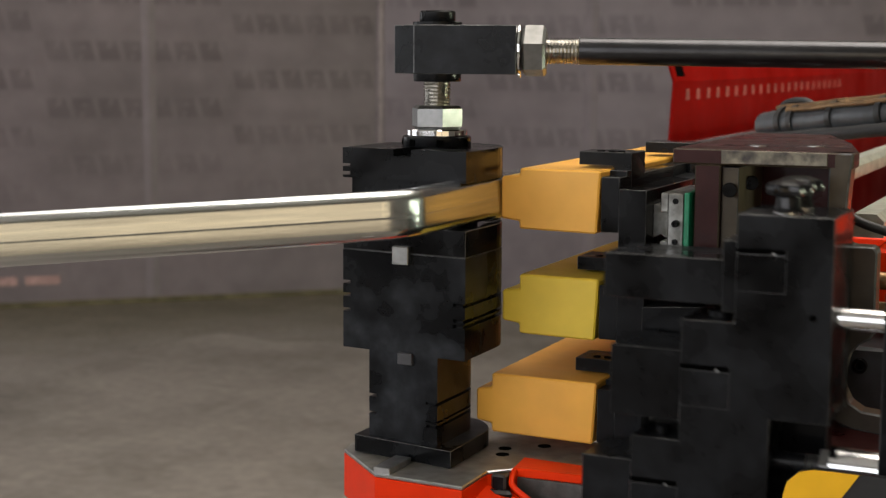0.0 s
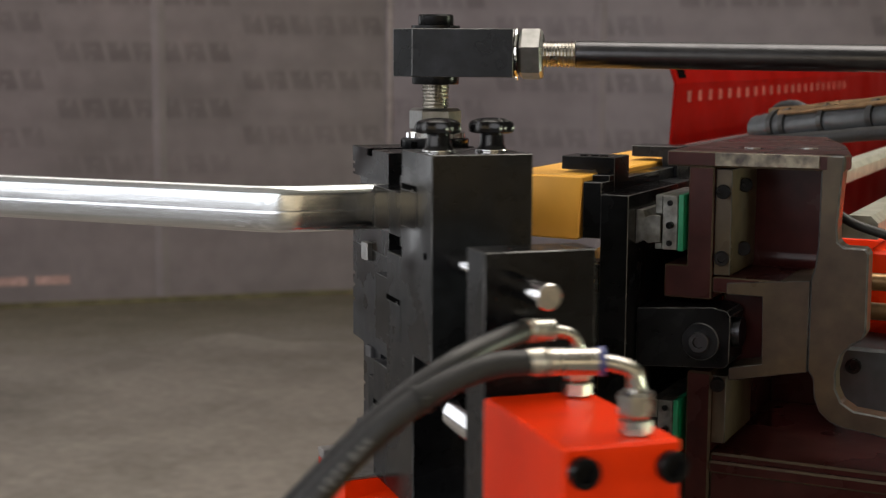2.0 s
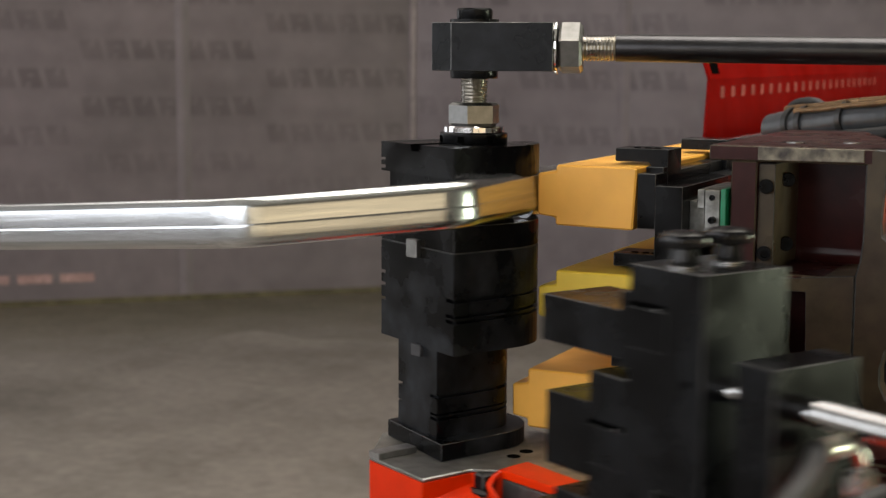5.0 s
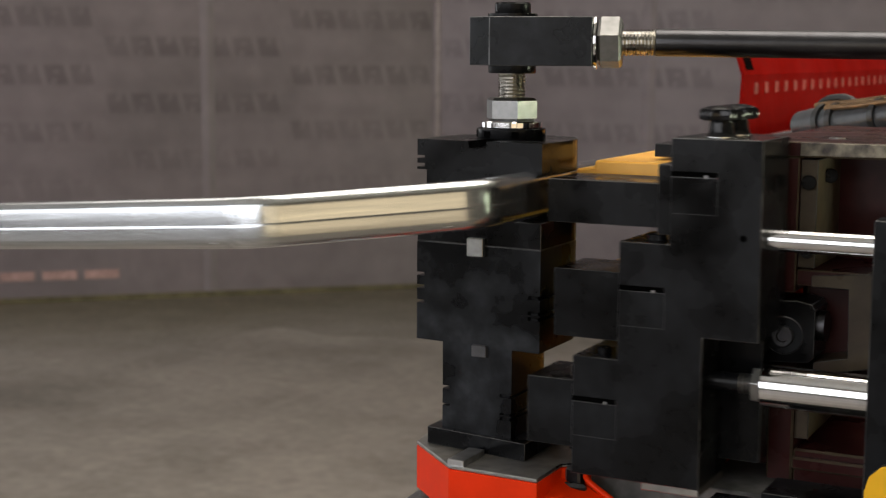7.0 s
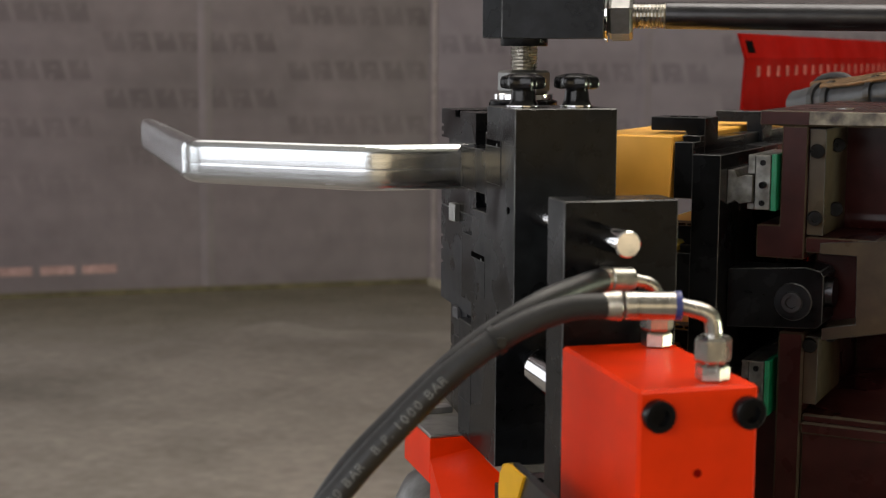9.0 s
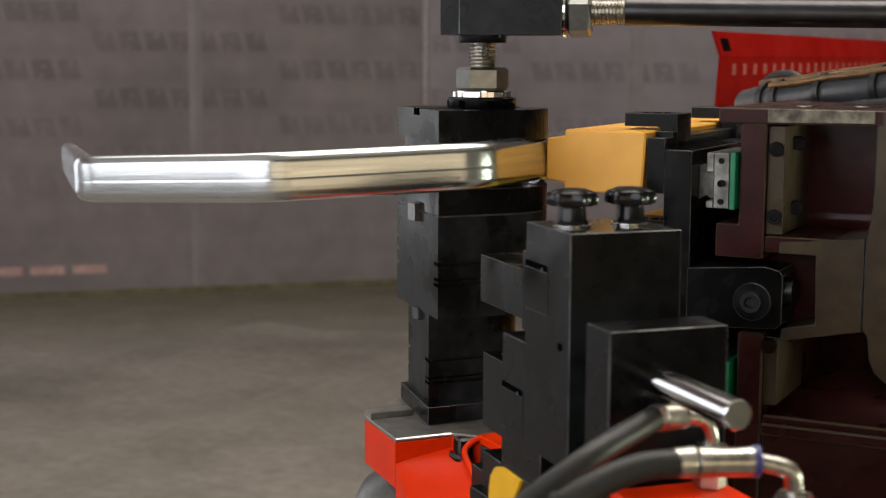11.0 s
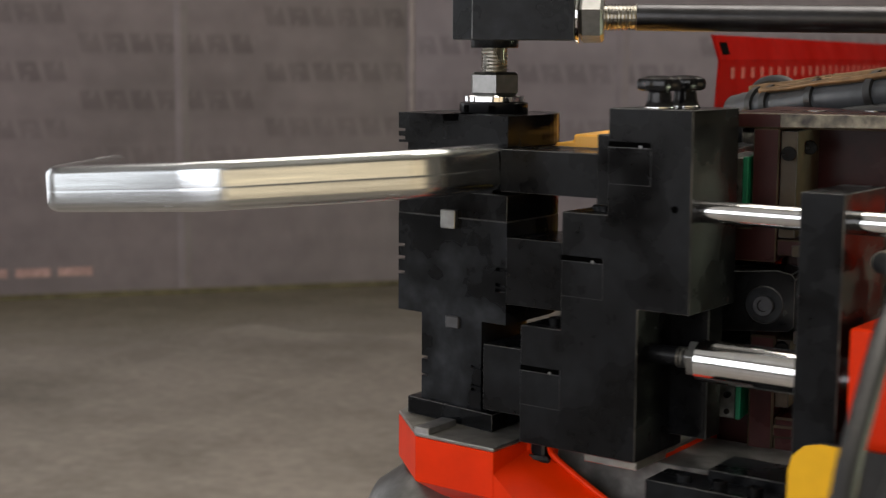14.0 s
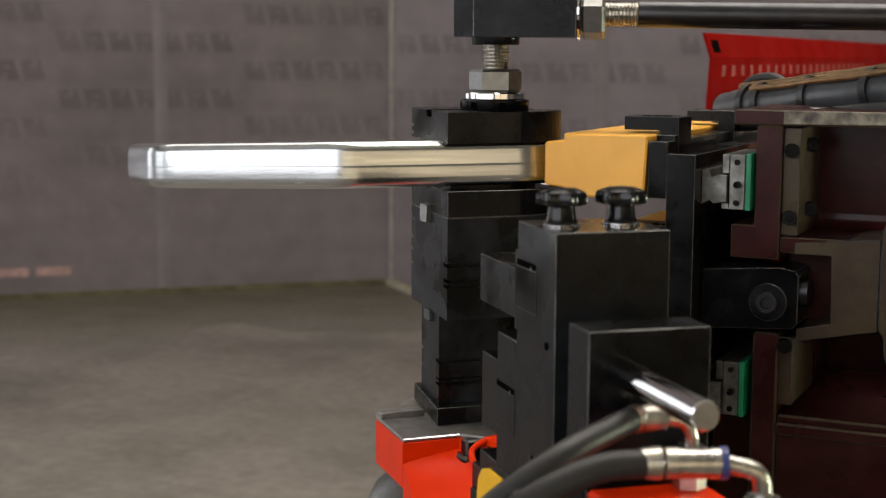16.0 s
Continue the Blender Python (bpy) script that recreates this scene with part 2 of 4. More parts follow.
def thread(bm, p0, p1, r, pitch=0.0032, seg=20):
    a, b = Vector(p0), Vector(p1)
    d = (b - a).normalized()
    s = d.orthogonal().normalized()
    t = d.cross(s)
    n = max(2, int((b - a).length / pitch * 2))
    rings = []
    for i in range(n + 1):
        c = a.lerp(b, i / n)
        rr = r * (0.88 if i % 2 else 1.04)
        rings.append([c + rr * (math.cos(k * math.tau / seg) * s + math.sin(k * math.tau / seg) * t) for k in range(seg)])
    return loft(bm, rings)


def hexnut(bm, p0, p1, flats, turn=0.0):
    """A hexagon nut with chamfered ends."""
    a, b = Vector(p0), Vector(p1)
    d = (b - a).normalized()
    s = Vector((0, 0, 1)) if abs(d.z) < 0.5 else Vector((1, 0, 0))
    t = d.cross(s)
    r = flats / math.sqrt(3)
    rings = []
    for c, rr in ((a, 0.88), (a.lerp(b, 0.12), 1), (a.lerp(b, 0.88), 1), (b, 0.88)):
        rings.append([c + rr * r * (math.cos(turn + k * math.tau / 6) * s + math.sin(turn + k * math.tau / 6) * t) for k in range(6)])
    return loft(bm, rings)


def cap_screw(name, centre, direction, r, h, parent):
    """A socket-head cap screw whose head stands out along direction."""
    c, d = Vector(centre), Vector(direction).normalized()
    bm = bmesh.new()
    s = d.orthogonal().normalized()
    t = d.cross(s)
    seg = 20
    ring = lambda q, rr: [q + rr * (math.cos(k * math.tau / seg) * s + math.sin(k * math.tau / seg) * t) for k in range(seg)]
    loft(bm, [ring(c, r), ring(c + d * h * 0.88, r), ring(c + d * h, r * 0.9), ring(c + d * h, r * 0.55), ring(c + d * h * 0.45, r * 0.5)])
    return part(name, bm, BLACK, parent, smooth=True)


def arc(cx, cy, r, a0, a1, n):
    return [(cx + r * math.cos(radians(a0 + (a1 - a0) * i / n)), cy + r * math.sin(radians(a0 + (a1 - a0) * i / n))) for i in range(n + 1)]


def curve_tube(name, pts, r, material, parent=None, label=""):
    cu = bpy.data.curves.new(name, "CURVE")
    cu.dimensions = "3D"
    cu.bevel_depth, cu.bevel_resolution, cu.resolution_u = r, 5, 10
    sp = cu.splines.new("NURBS")
    sp.points.add(len(pts) - 1)
    for q, p in zip(sp.points, pts):
        q.co = (*p, 1)
    sp.use_endpoint_u, sp.order_u = True, 4
    ob = new(name, cu)
    me = bpy.data.meshes.new_from_object(ob)
    bpy.data.objects.remove(ob)
    for f in me.polygons:
        f.use_smooth = True
    me.materials.clear()
    me.materials.append(material)
    ob = new(name, me)
    ob.parent = parent
    if label:
        tagged(ob, label=label)
    return ob


def smooth_path(pts, per=10):
    """Points along a smooth curve through pts."""
    p = [Vector(q) for q in pts]
    p = [2 * p[0] - p[1]] + p + [2 * p[-1] - p[-2]]
    out = []
    for k in range(1, len(p) - 2):
        for i in range(per):
            u = i / per
            out.append(0.5 * (2 * p[k] + (p[k + 1] - p[k - 1]) * u + (2 * p[k - 1] - 5 * p[k] + 4 * p[k + 1] - p[k + 2]) * u * u + (3 * p[k] - p[k - 1] - 3 * p[k + 1] + p[k + 2]) * u ** 3))
    return out + [p[-2]]


def sweep(bm, path, r, seg=16, side=Vector((1, 0, 0))):
    rings = []
    for i, c in enumerate(path):
        d = (path[min(i + 1, len(path) - 1)] - path[max(i - 1, 0)]).normalized()
        s = (side - d * side.dot(d)).normalized()
        t = d.cross(s)
        rings.append([c + r * (math.cos(k * math.tau / seg) * s + math.sin(k * math.tau / seg) * t) for k in range(seg)])
    return loft(bm, rings)


# ---------- the hall ----------


def wall(name, a, b, h, material, thick=0.2):
    """A wall whose own x runs along it and whose near face is its y = 0."""
    d = b - a
    ob_bm = bmesh.new()
    box(ob_bm, 0, d.length, 0, thick, 0, h)
    ob = part(name, ob_bm, material)
    ob.matrix_world = Matrix.Translation(a) @ pose(0, 0, 0, 0, 0, math.degrees(math.atan2(d.y, d.x)))
    return ob


bm = bmesh.new()
box(bm, -9, 8, -6, 9, -0.2, 0)
tagged(part("floor", bm, FLOOR), "worn grey-brown concrete hall floor with stains", "floor", kind="structure")
bm = bmesh.new()
box(bm, -9, 8, -6, 9, 4.6, 4.8)
tagged(part("ceiling", bm, CEIL), "plain grey hall ceiling", "ceiling", kind="structure")
wall_west = tagged(wall("wall_west", Vector((-7.2304, 0.7347, 0)), Vector((-2.66, 4.9242, 0)), 4.6, FILM), "wall hung with brown-grey printed plastic sheeting", "wall", kind="structure")
wall_north = tagged(wall("wall_north", Vector((-2.66, 4.9242, 0)), Vector((4.2, 5.9, 0)), 4.6, FILM), "wall hung with brown-grey printed plastic sheeting", "wall", kind="structure")
tagged(wall("wall_east", Vector((6.4, 6.5, 0)), Vector((6.4, -5.5, 0)), 4.6, PLAINWALL), "plain closed hall wall", "wall", kind="structure")
tagged(wall("wall_south", Vector((7.0, -5.4, 0)), Vector((-8.5, -5.4, 0)), 4.6, PLAINWALL), "plain hall wall behind", "wall", kind="structure")
tagged(wall("wall_far_west", Vector((-8.4, -5.6, 0)), Vector((-7.3, 1.2, 0)), 4.6, PLAINWALL), "plain hall wall", "wall", kind="structure")
tagged(wall("wall_far_north", Vector((4.0, 5.9, 0)), Vector((7.0, 6.4, 0)), 4.6, PLAINWALL), "plain hall wall", "wall", kind="structure")



def stripe(i):
    """Pale pink dashes printed low on the sheeting."""
    b = bmesh.new()
    s0 = 4.726 - 0.185 * i
    box(b, s0 - 0.15, s0, -0.004, 0.001, 0.108, 0.146)
    ob = part("printed_dash", b, PINK, wall_west, "pale pink printed dash")
    return ob


for i in range(6):
    stripe(i)
bm = bmesh.new()
box(bm, 0, 6.28, -0.012, 0, 0.0, 0.03)
part("foot_strip", bm, OLIVE, wall_west, "olive strip along the foot of the sheeting")
bm = bmesh.new()
box(bm, 0.012, 0.034, -0.008, 0.0, 0.0, 4.5)
part("corner_tape", bm, mat("pale_tape", (0.27, 0.225, 0.215), 0.7), wall_north, "pale tape down the corner of the sheeting")
bm = bmesh.new()
prism(bm, [(0.0, -0.02), (0.05, -0.02), (0.40, -0.42), (0.34, -0.43)], 0.0, 0.03)
part("sheet_hem", bm, mat("pale_hem", (0.45, 0.4, 0.3), 0.7), wall_north, "pale hem of the sheeting on the floor")
FOLD = mat("pale_fold", (0.184, 0.152, 0.162), 0.55, 0.0, 0.12, 12, 0.1)
for sheet, u in ((wall_west, 5.140), (wall_west, 3.620), (wall_north, 1.028)):
    bm = bmesh.new()
    loft(bm, [[(u - 0.03, -0.0005, z), (u - 0.006, -0.007, z), (u + 0.006, -0.007, z), (u + 0.03, -0.0005, z), (u + 0.03, 0.004, z), (u - 0.03, 0.004, z)] for z in (0.03, 4.5)])
    part("fold", bm, FOLD, sheet, "pale vertical fold in the sheeting")
# shade by the wall's foot, painted as eight floor layers that darken inwards
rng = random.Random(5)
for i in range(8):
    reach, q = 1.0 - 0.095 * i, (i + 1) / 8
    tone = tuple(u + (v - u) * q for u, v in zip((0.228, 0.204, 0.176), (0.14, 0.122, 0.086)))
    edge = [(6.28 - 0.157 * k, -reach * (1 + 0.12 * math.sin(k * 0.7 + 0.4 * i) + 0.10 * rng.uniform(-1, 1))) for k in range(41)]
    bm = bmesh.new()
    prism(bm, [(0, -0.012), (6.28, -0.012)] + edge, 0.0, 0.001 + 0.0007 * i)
    part("foot_shade", bm, mat("shaded_concrete", tone, 0.6, 0.0, 0.2, 30, 0.1, tuple(c * 0.9 for c in tone), 3.0), wall_west, "olive-dark shade painted along the foot of the wall")

# ---------- tie rod and pivot above the die ----------
UA = 17.0
CU, SU = math.cos(radians(UA)), math.sin(radians(UA))


def uv(u, v, z):
    return (u * CU - v * SU, u * SU + v * CU, z)


FE = 0.0742
tie = thing("tie_rod", "dark steel tie rod with black fork block and nut", "tie rod")
bm = bmesh.new()
outline = [(-0.0375, -0.012), (-0.0175, -0.0265), (FE, -0.0265), (FE, 0.0265), (-0.0175, 0.0265), (-0.0375, 0.012)]
prism(bm, [uv(u, v, 0)[:2] for u, v in outline], 1.1165, 1.160)
part("fork_block", bm, BLACK_WORN, tie, "black steel fork block", bevel=0.0006)
ZR = 1.1375
bm = bmesh.new()
rod(bm, uv(FE, 0, ZR), uv(FE + 0.003, 0, ZR), 0.0245, 36)
part("washer", bm, CHROME, tie, "bright washer", bevel=0.0006, smooth=True)
bm = bmesh.new()
hexnut(bm, uv(FE + 0.0038, 0, ZR), uv(FE + 0.0250, 0, ZR), 0.041, 0.26)
part("lock_nut", bm, NUT, tie, "zinc-plated hexagon lock nut")
bm = bmesh.new()
thread(bm, uv(FE + 0.022, 0, ZR), uv(0.130, 0, ZR), 0.0119)
part("thread", bm, ZINC, tie, "bright screw thread")
bm = bmesh.new()
rod(bm, uv(0.129, 0, ZR), uv(1.1, 0, ZR - 0.0085), 0.0120, 32)
part("bar", bm, ROD, tie, "dark polished steel bar", smooth=True)
bm = bmesh.new()
prism(bm, arc(0, 0, 0.0225, 0, 330, 22), 1.1602, 1.163)
part("washer", bm, BLACK, tie)
bm = bmesh.new()
turned(bm, (0, 0), [(0.0158, 1.163), (0.0163, 1.164), (0.0163, 1.1715), (0.0152, 1.173), (0.009, 1.173), (0.009, 1.168)])
part("pin_head", bm, BLACK, tie, "black cap screw head", smooth=True)
bm = bmesh.new()
turned(bm, (0, 0), [(0.0212, 1.1095), (0.0218, 1.1105), (0.0218, 1.1163)])
part("washer", bm, BLACK, tie, smooth=True)

# ---------- bending die, turning on the axis ----------
die = thing("bending_die", "stacked black steel bending die with tube groove and keyways", "bending die")
R = 0.0606


def outline_die(r=R, left=-0.0667, yl=-0.0573, front=-0.069, inset=0.0, back=0.045):
    """Square front, round back: the tube wraps on the right-hand side."""
    pts = [(left + inset, yl + inset), (r - inset, front + inset), (r - inset, 0)]
    pts += arc(0, 0, r - inset, 0, 100, 14)[1:]
    pts += [(left + inset + 0.02, back), (left + inset, back - 0.02)]
    return pts


def layer(name, z0, z1, material=None, label="", bevel=0.0006, **kw):
    b = bmesh.new()
    prism(b, outline_die(**kw), z0, z1)
    return part(name, b, material or BLACK, die, label, bevel)


def cut_outline(r=R, left=-0.0667, yl=-0.0573, front=-0.069, back=0.045, right=False, notch=False):
    """The die's outline where a groove runs round its wrapping side, or a notch in its left flank."""
    line = lambda x: yl + (x - left) * (front - yl) / (r - left)
    pts = [(left + 0.008, line(left + 0.008))] if notch else [(left, yl)]
    if right:
        pts += [(r - 0.012, line(r - 0.012)), (r - 0.012, front + 0.005), (r - 0.004, front + 0.005), (r - 0.004, 0)]
        pts += arc(0, 0, r - 0.004, 0, 100, 14)[1:]
    else:
        pts += [(r, front), (r, 0)] + arc(0, 0, r, 0, 100, 14)[1:]
    return pts + [(left + 0.02, back), (left, back - 0.02)] + ([(left, yl + 0.02), (left + 0.008, yl + 0.02)] if notch else [])


def band(name, z0, z1, material=None, label="", **kw):
    """A slice of the die between two heights."""
    b = bmesh.new()
    prism(b, cut_outline(**kw), z0, z1)
    return part(name, b, material or BLACK, die, label)


band("upper_die_plate", 1.0362, 1.0446, label="black die plate above the tube groove")
band("notch_band", 1.0335, 1.0362, notch=True)
band("die_rib", 1.0292, 1.0335)
band("notch_band", 1.0258, 1.0292, notch=True)
band("groove_lip", 1.0236, 1.0258, notch=False)
# the top carries a keyway: two lands beside a groove
KX = -0.004
bm = bmesh.new()
fy = lambda x: -0.0573 + (x + 0.0667) * (-0.0117 / 0.1273)
prism(bm, [(-0.0667, -0.0573), (KX - 0.009, fy(KX - 0.009)), (KX - 0.009, 0.045), (-0.0467, 0.045), (-0.0667, 0.025)], 1.0446, 1.0507)
part("upper_land", bm, BLACK, die)
bm = bmesh.new()
prism(bm, [(KX + 0.009, fy(KX + 0.009)), (R, -0.069), (R, 0)] + arc(0, 0, R, 0, 80, 12)[1:] + [(KX + 0.009, 0.0598)], 1.0446, 1.0507)
part("upper_land", bm, BLACK, die)
layer("groove_core", 0.9822, 1.0236, r=0.038, left=-0.060, yl=-0.052, front=-0.058, bevel=0)
layer("lower_die_plate", 0.9590, 0.9822, label="black die plate below the tube groove")
layer("seam", 0.9580, 0.959, SEAM, "worn seam between die plates", inset=0.0003, bevel=0)
band("die_block", 0.9300, 0.9580, BLACK_WORN, label="black steel die block")
band("notch_band", 0.9268, 0.9300, BLACK_WORN, notch=True)
band("die_rib", 0.9185, 0.9268, BLACK_WORN)
band("relief_groove", 0.915, 0.9185, BLACK_WORN, right=True, notch=True)
band("die_rib", 0.9045, 0.915, BLACK_WORN)
band("relief_groove", 0.9015, 0.9045, BLACK_WORN, right=True, notch=True)
band("thin_rib", 0.8997, 0.9015, BLACK_WORN)
band("relief_groove", 0.8965, 0.8997, BLACK_WORN, right=True)
band("die_foot", 0.8681, 0.8965, BLACK_WORN)
LOW = dict(r=0.033, left=-0.0405, yl=-0.056, front=-0.066, back=0.03)
band("small_die_block", 0.8271, 0.8681, BLACK_WORN, label="narrower black die block", **LOW)
band("relief_groove", 0.8240, 0.8271, BLACK_WORN, right=True, notch=True, **LOW)
band("die_rib", 0.8101, 0.8240, BLACK_WORN, **LOW)
band("relief_groove", 0.8083, 0.8101, BLACK_WORN, right=True, notch=True, **LOW)
band("thin_rib", 0.8063, 0.8083, BLACK_WORN, **LOW)
band("relief_groove", 0.8035, 0.8063, BLACK_WORN, right=True, **LOW)
band("small_die_foot", 0.7870, 0.8035, BLACK_WORN, **LOW)
layer("flange", 0.7712, 0.7870, BLACK_WORN, "black foot flange", r=0.050, left=-0.055, yl=-0.058, front=-0.0735, back=0.04)


def key(name, x, z0, z1, w, material, depth=0.006, fr=None):
    b = bmesh.new()
    yf = fy(x) if fr is None else fr
    box(b, x - w / 2, x + w / 2, yf - depth, yf + 0.006, z0, z1)
    return part(name, b, material, die, "bright square key" if material is BLOCK else "", bevel=0.0008)


key("key", -0.003, 0.949, 0.9655, 0.016, BLOCK)
key("keyway", 0.0005, 0.8585, 0.8695, 0.0145, mat("keyway_steel", (0.05, 0.05, 0.055), 0.4), 0.003)
# pivot bolt and nut on the die
bolt = thing("pivot_bolt", "steel pivot bolt with hexagon nut and washer on the die", "bolt")
bm = bmesh.new()
turned(bm, (0, 0), [(0.0308, 1.0507), (0.0313, 1.0515), (0.0313, 1.0595), (0.0302, 1.0603)], 32)
part("collar", bm, BLACK, bolt, "black notched collar", smooth=True)
for a in (205, 250, 300, 350):
    bm = bmesh.new()
    c, s = math.cos(radians(a)), math.sin(radians(a))
    rod(bm, (0.028 * c, 0.028 * s, 1.0548), (0.0319 * c, 0.0319 * s, 1.0548), 0.0042, 4)
    part("collar_slot", bm, HOLE, bolt)
bm = bmesh.new()
turned(bm, (0, 0), [(0.0276, 1.0603), (0.0282, 1.061), (0.0282, 1.0655), (0.0272, 1.0665)], 36)
part("washer", bm, CHROME, bolt, "bright steel washer", smooth=True)
bm = bmesh.new()
hexnut(bm, (0, 0, 1.0665), (0, 0, 1.0876), 0.0415, radians(7.5))
part("hexagon_nut", bm, NUT, bolt, "plain steel hexagon nut")
bm = bmesh.new()
thread(bm, (0, 0, 1.087), (0, 0, 1.1095), 0.0125)
part("thread", bm, ZINC, bolt, "bright screw thread")

# ---------- turning arm ----------
arm = thing("swing_arm", "red bending arm with bare steel top", "machine arm")
top = [(-0.067, -0.056), (-0.0045, -0.1135), (0.081, -0.117), (0.081, -0.064), (0.10, -0.045), (0.20, -0.03), (0.20, 0.07), (-0.03, 0.07), (-0.067, 0.03), (-0.073, -0.01), (-0.072, -0.035)]
bm = bmesh.new()
prism(bm, top, 0.7672, 0.7708)
part("top_face", bm, CAST, arm, "bare worn steel top face", bevel=0.0011)
bm = bmesh.new()
low2 = [(x * 0.7 + 0.02, y * 0.45 + 0.03) for x, y in top]
loft(bm, [[(x, y, 0.7672) for x, y in top], [(x, y, 0.727) for x, y in top], [(x, y, 0.67) for x, y in low2], [(x, y, 0.55) for x, y in low2]])
part("casting", bm, RED, arm, "glossy red painted casting", bevel=0.0006)
bm = bmesh.new()
box(bm, -0.006, 0.010, -0.1135, -0.071, 0.7708, 0.7765)
part("key_bar", bm, EDGE, arm, "bare steel key bar", bevel=0.0006)
for hx, hy in ((0.066, 0.012), (0.072, -0.008), (0.096, 0.036)):
    bm = bmesh.new()
    turned(bm, (hx, hy), [(0.0062, 0.7702), (0.0062, 0.7712)])
    part("bolt_hole", bm, HOLE, arm)
bm = bmesh.new()
prism(bm, [(0.094, -0.010), (0.098, -0.047), (0.104, -0.0465), (0.192, -0.042), (0.192, -0.014)], 0.7640, 0.7718)
part("red_rim", bm, RED, arm, "red painted rim", bevel=0.001)
bm = bmesh.new()
slab_y(bm, [(0.102, 0.7638), (0.62, 0.7638), (0.62, 0.60), (0.102, 0.60)], -0.0462, 0.055)
part("arm_beam", bm, BEAM, arm, "grey machined arm plate, stained", bevel=0.0008)
bm = bmesh.new()
fore = [(0.0812, 0.7485), (0.1011, 0.7309), (0.13, 0.708), (0.20, 0.652), (0.20, 0.58), (0.0812, 0.58)]
aft = [(0.0812, 0.7580), (0.1070, 0.7530), (0.13, 0.7415), (0.20, 0.708), (0.20, 0.58), (0.0812, 0.58)]
def fine(pts, n=4):
    """The same line in smaller steps."""
    return [tuple(p[k] + (q[k] - p[k]) * i / n for k in range(2)) for p, q in zip(pts, pts[1:]) for i in range(n)] + [pts[-1]]


fore, aft = fine(fore[:4]) + fore[4:], fine(aft[:4]) + aft[4:]
loft(bm, [[(u[0] + (v[0] - u[0]) * q, -0.1165 + 0.054 * q, u[1] + (v[1] - u[1]) * q ** 0.8) for u, v in zip(fore, aft)] for q in (0, 0.12, 0.25, 0.4, 0.6, 0.8, 1.0)])
part("skirt", bm, RED, arm, "sloping red skirt of the casting", smooth=True)
path = smooth_path([(0.100, -0.046, 0.7690), (0.1015, -0.056, 0.7650), (0.1060, -0.0625, 0.7590), (0.1255, -0.064, 0.7475), (0.1466, -0.065, 0.7365), (0.1725, -0.066, 0.7240), (0.20, -0.067, 0.711)])
bm = bmesh.new()
sweep(bm, path, 0.0028, 12, Vector((0, 1, 0.3)))
part("rib", bm, RED, arm, "rounded red rib", smooth=True)
bm = bmesh.new()
box(bm, 0.0845, 0.0985, -0.0645, -0.05, 0.745, 0.7690)
part("plug_screw", bm, BLACK_WORN, arm, "black oily screw in the recess", bevel=0.002)
bm = bmesh.new()
prism(bm, [(0.0835, -0.070), (0.092, -0.0715), (0.102, -0.070), (0.108, -0.067), (0.104, -0.0635), (0.0835, -0.0635)], 0.735, 0.7565)
part("grease", bm, BLACK, arm, "dark grease round the screw", bevel=0.003)
for i, (x0, z1) in enumerate(((0.222, 0.768), (0.262, 0.776))):
    bm = bmesh.new()
    box(bm, x0, x0 + 0.125, -0.110 + 0.03 * i, -0.07 + 0.04 * i, 0.70 + 0.06 * i, z1)
    part("slide_block", bm, BLACK, arm, "black slide block", bevel=0.0006)
for x0 in (0.25, 0.28, 0.31, 0.34):
    cap_screw("cap_screw", (x0, -0.096, 0.768), (0, 0, 1), 0.0062, 0.006, arm)
# striped guard
GY = -0.125
bm = bmesh.new()
rim = [(0.352, 0.60), (0.352, 0.79)] + [(0.375 - 0.023 * math.cos(radians(a)), 0.803 + 0.023 * math.sin(radians(a))) for a in (0, 30, 60, 90)] + [(0.70, 0.826), (0.70, 0.60)]
slab_y(bm, rim, GY, GY + 0.006)
guard = tagged(part("striped_guard", bm, HAZ_B), "black guard plate with yellow warning stripes", "guard")
for i in range(4):
    bm = bmesh.new()
    x0 = 0.352 + 0.095 * i
    if i == 0:
        pts = [(0.3522, 0.70), (0.3522, 0.79)] + [(0.375 - 0.0228 * math.cos(radians(a)), 0.803 + 0.0228 * math.sin(radians(a))) for a in (0, 30, 60, 90)] + [(0.408, 0.8258), (0.3522, 0.765)][0:1] + [(0.372, 0.77), (0.36, 0.70)]
    else:
        pts = [(x0 + 0.02, 0.8258), (x0 + 0.066, 0.8258), (x0 - 0.03, 0.70), (x0 - 0.076, 0.70)]
    slab_y(bm, pts, GY - 0.002, GY + 0.001)
    part("stripe", bm, HAZ_Y, guard, "yellow warning stripe")
bm = bmesh.new()
turned(bm, (-0.02, -0.01), [(0.06, 0.0), (0.06, 0.3), (0.11, 0.5), (0.11, 0.62), (0.105, 0.66), (0.088, 0.695), (0.06, 0.715)], 48)
tagged(part("pivot_column", bm, NUT, None, smooth=True), "bright steel pivot column under the arm", "column")
bm = bmesh.new()
box(bm, -0.1, 0.45, 0.0, 0.5, 0.0, 0.48)
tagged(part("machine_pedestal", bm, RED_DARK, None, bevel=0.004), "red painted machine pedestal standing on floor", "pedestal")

# ---------- clamp head on the arm ----------
clamp = thing("tube_clamp", "black steel clamp head with jaws, knobs and chrome rods", "clamp")
CY0, CY1 = -0.085, -0.003
body_pts = [(0.1713, 1.0613), (0.2465, 1.0613), (0.2475, 0.8996), (0.2015, 0.8996), (0.2017, 0.7718), (0.0887, 0.7718), (0.0887, 0.8745), (0.1285, 0.8745), (0.1285, 0.9745), (0.1713, 0.9745)]
bm = bmesh.new()
slab_y(bm, body_pts, CY0, CY1)
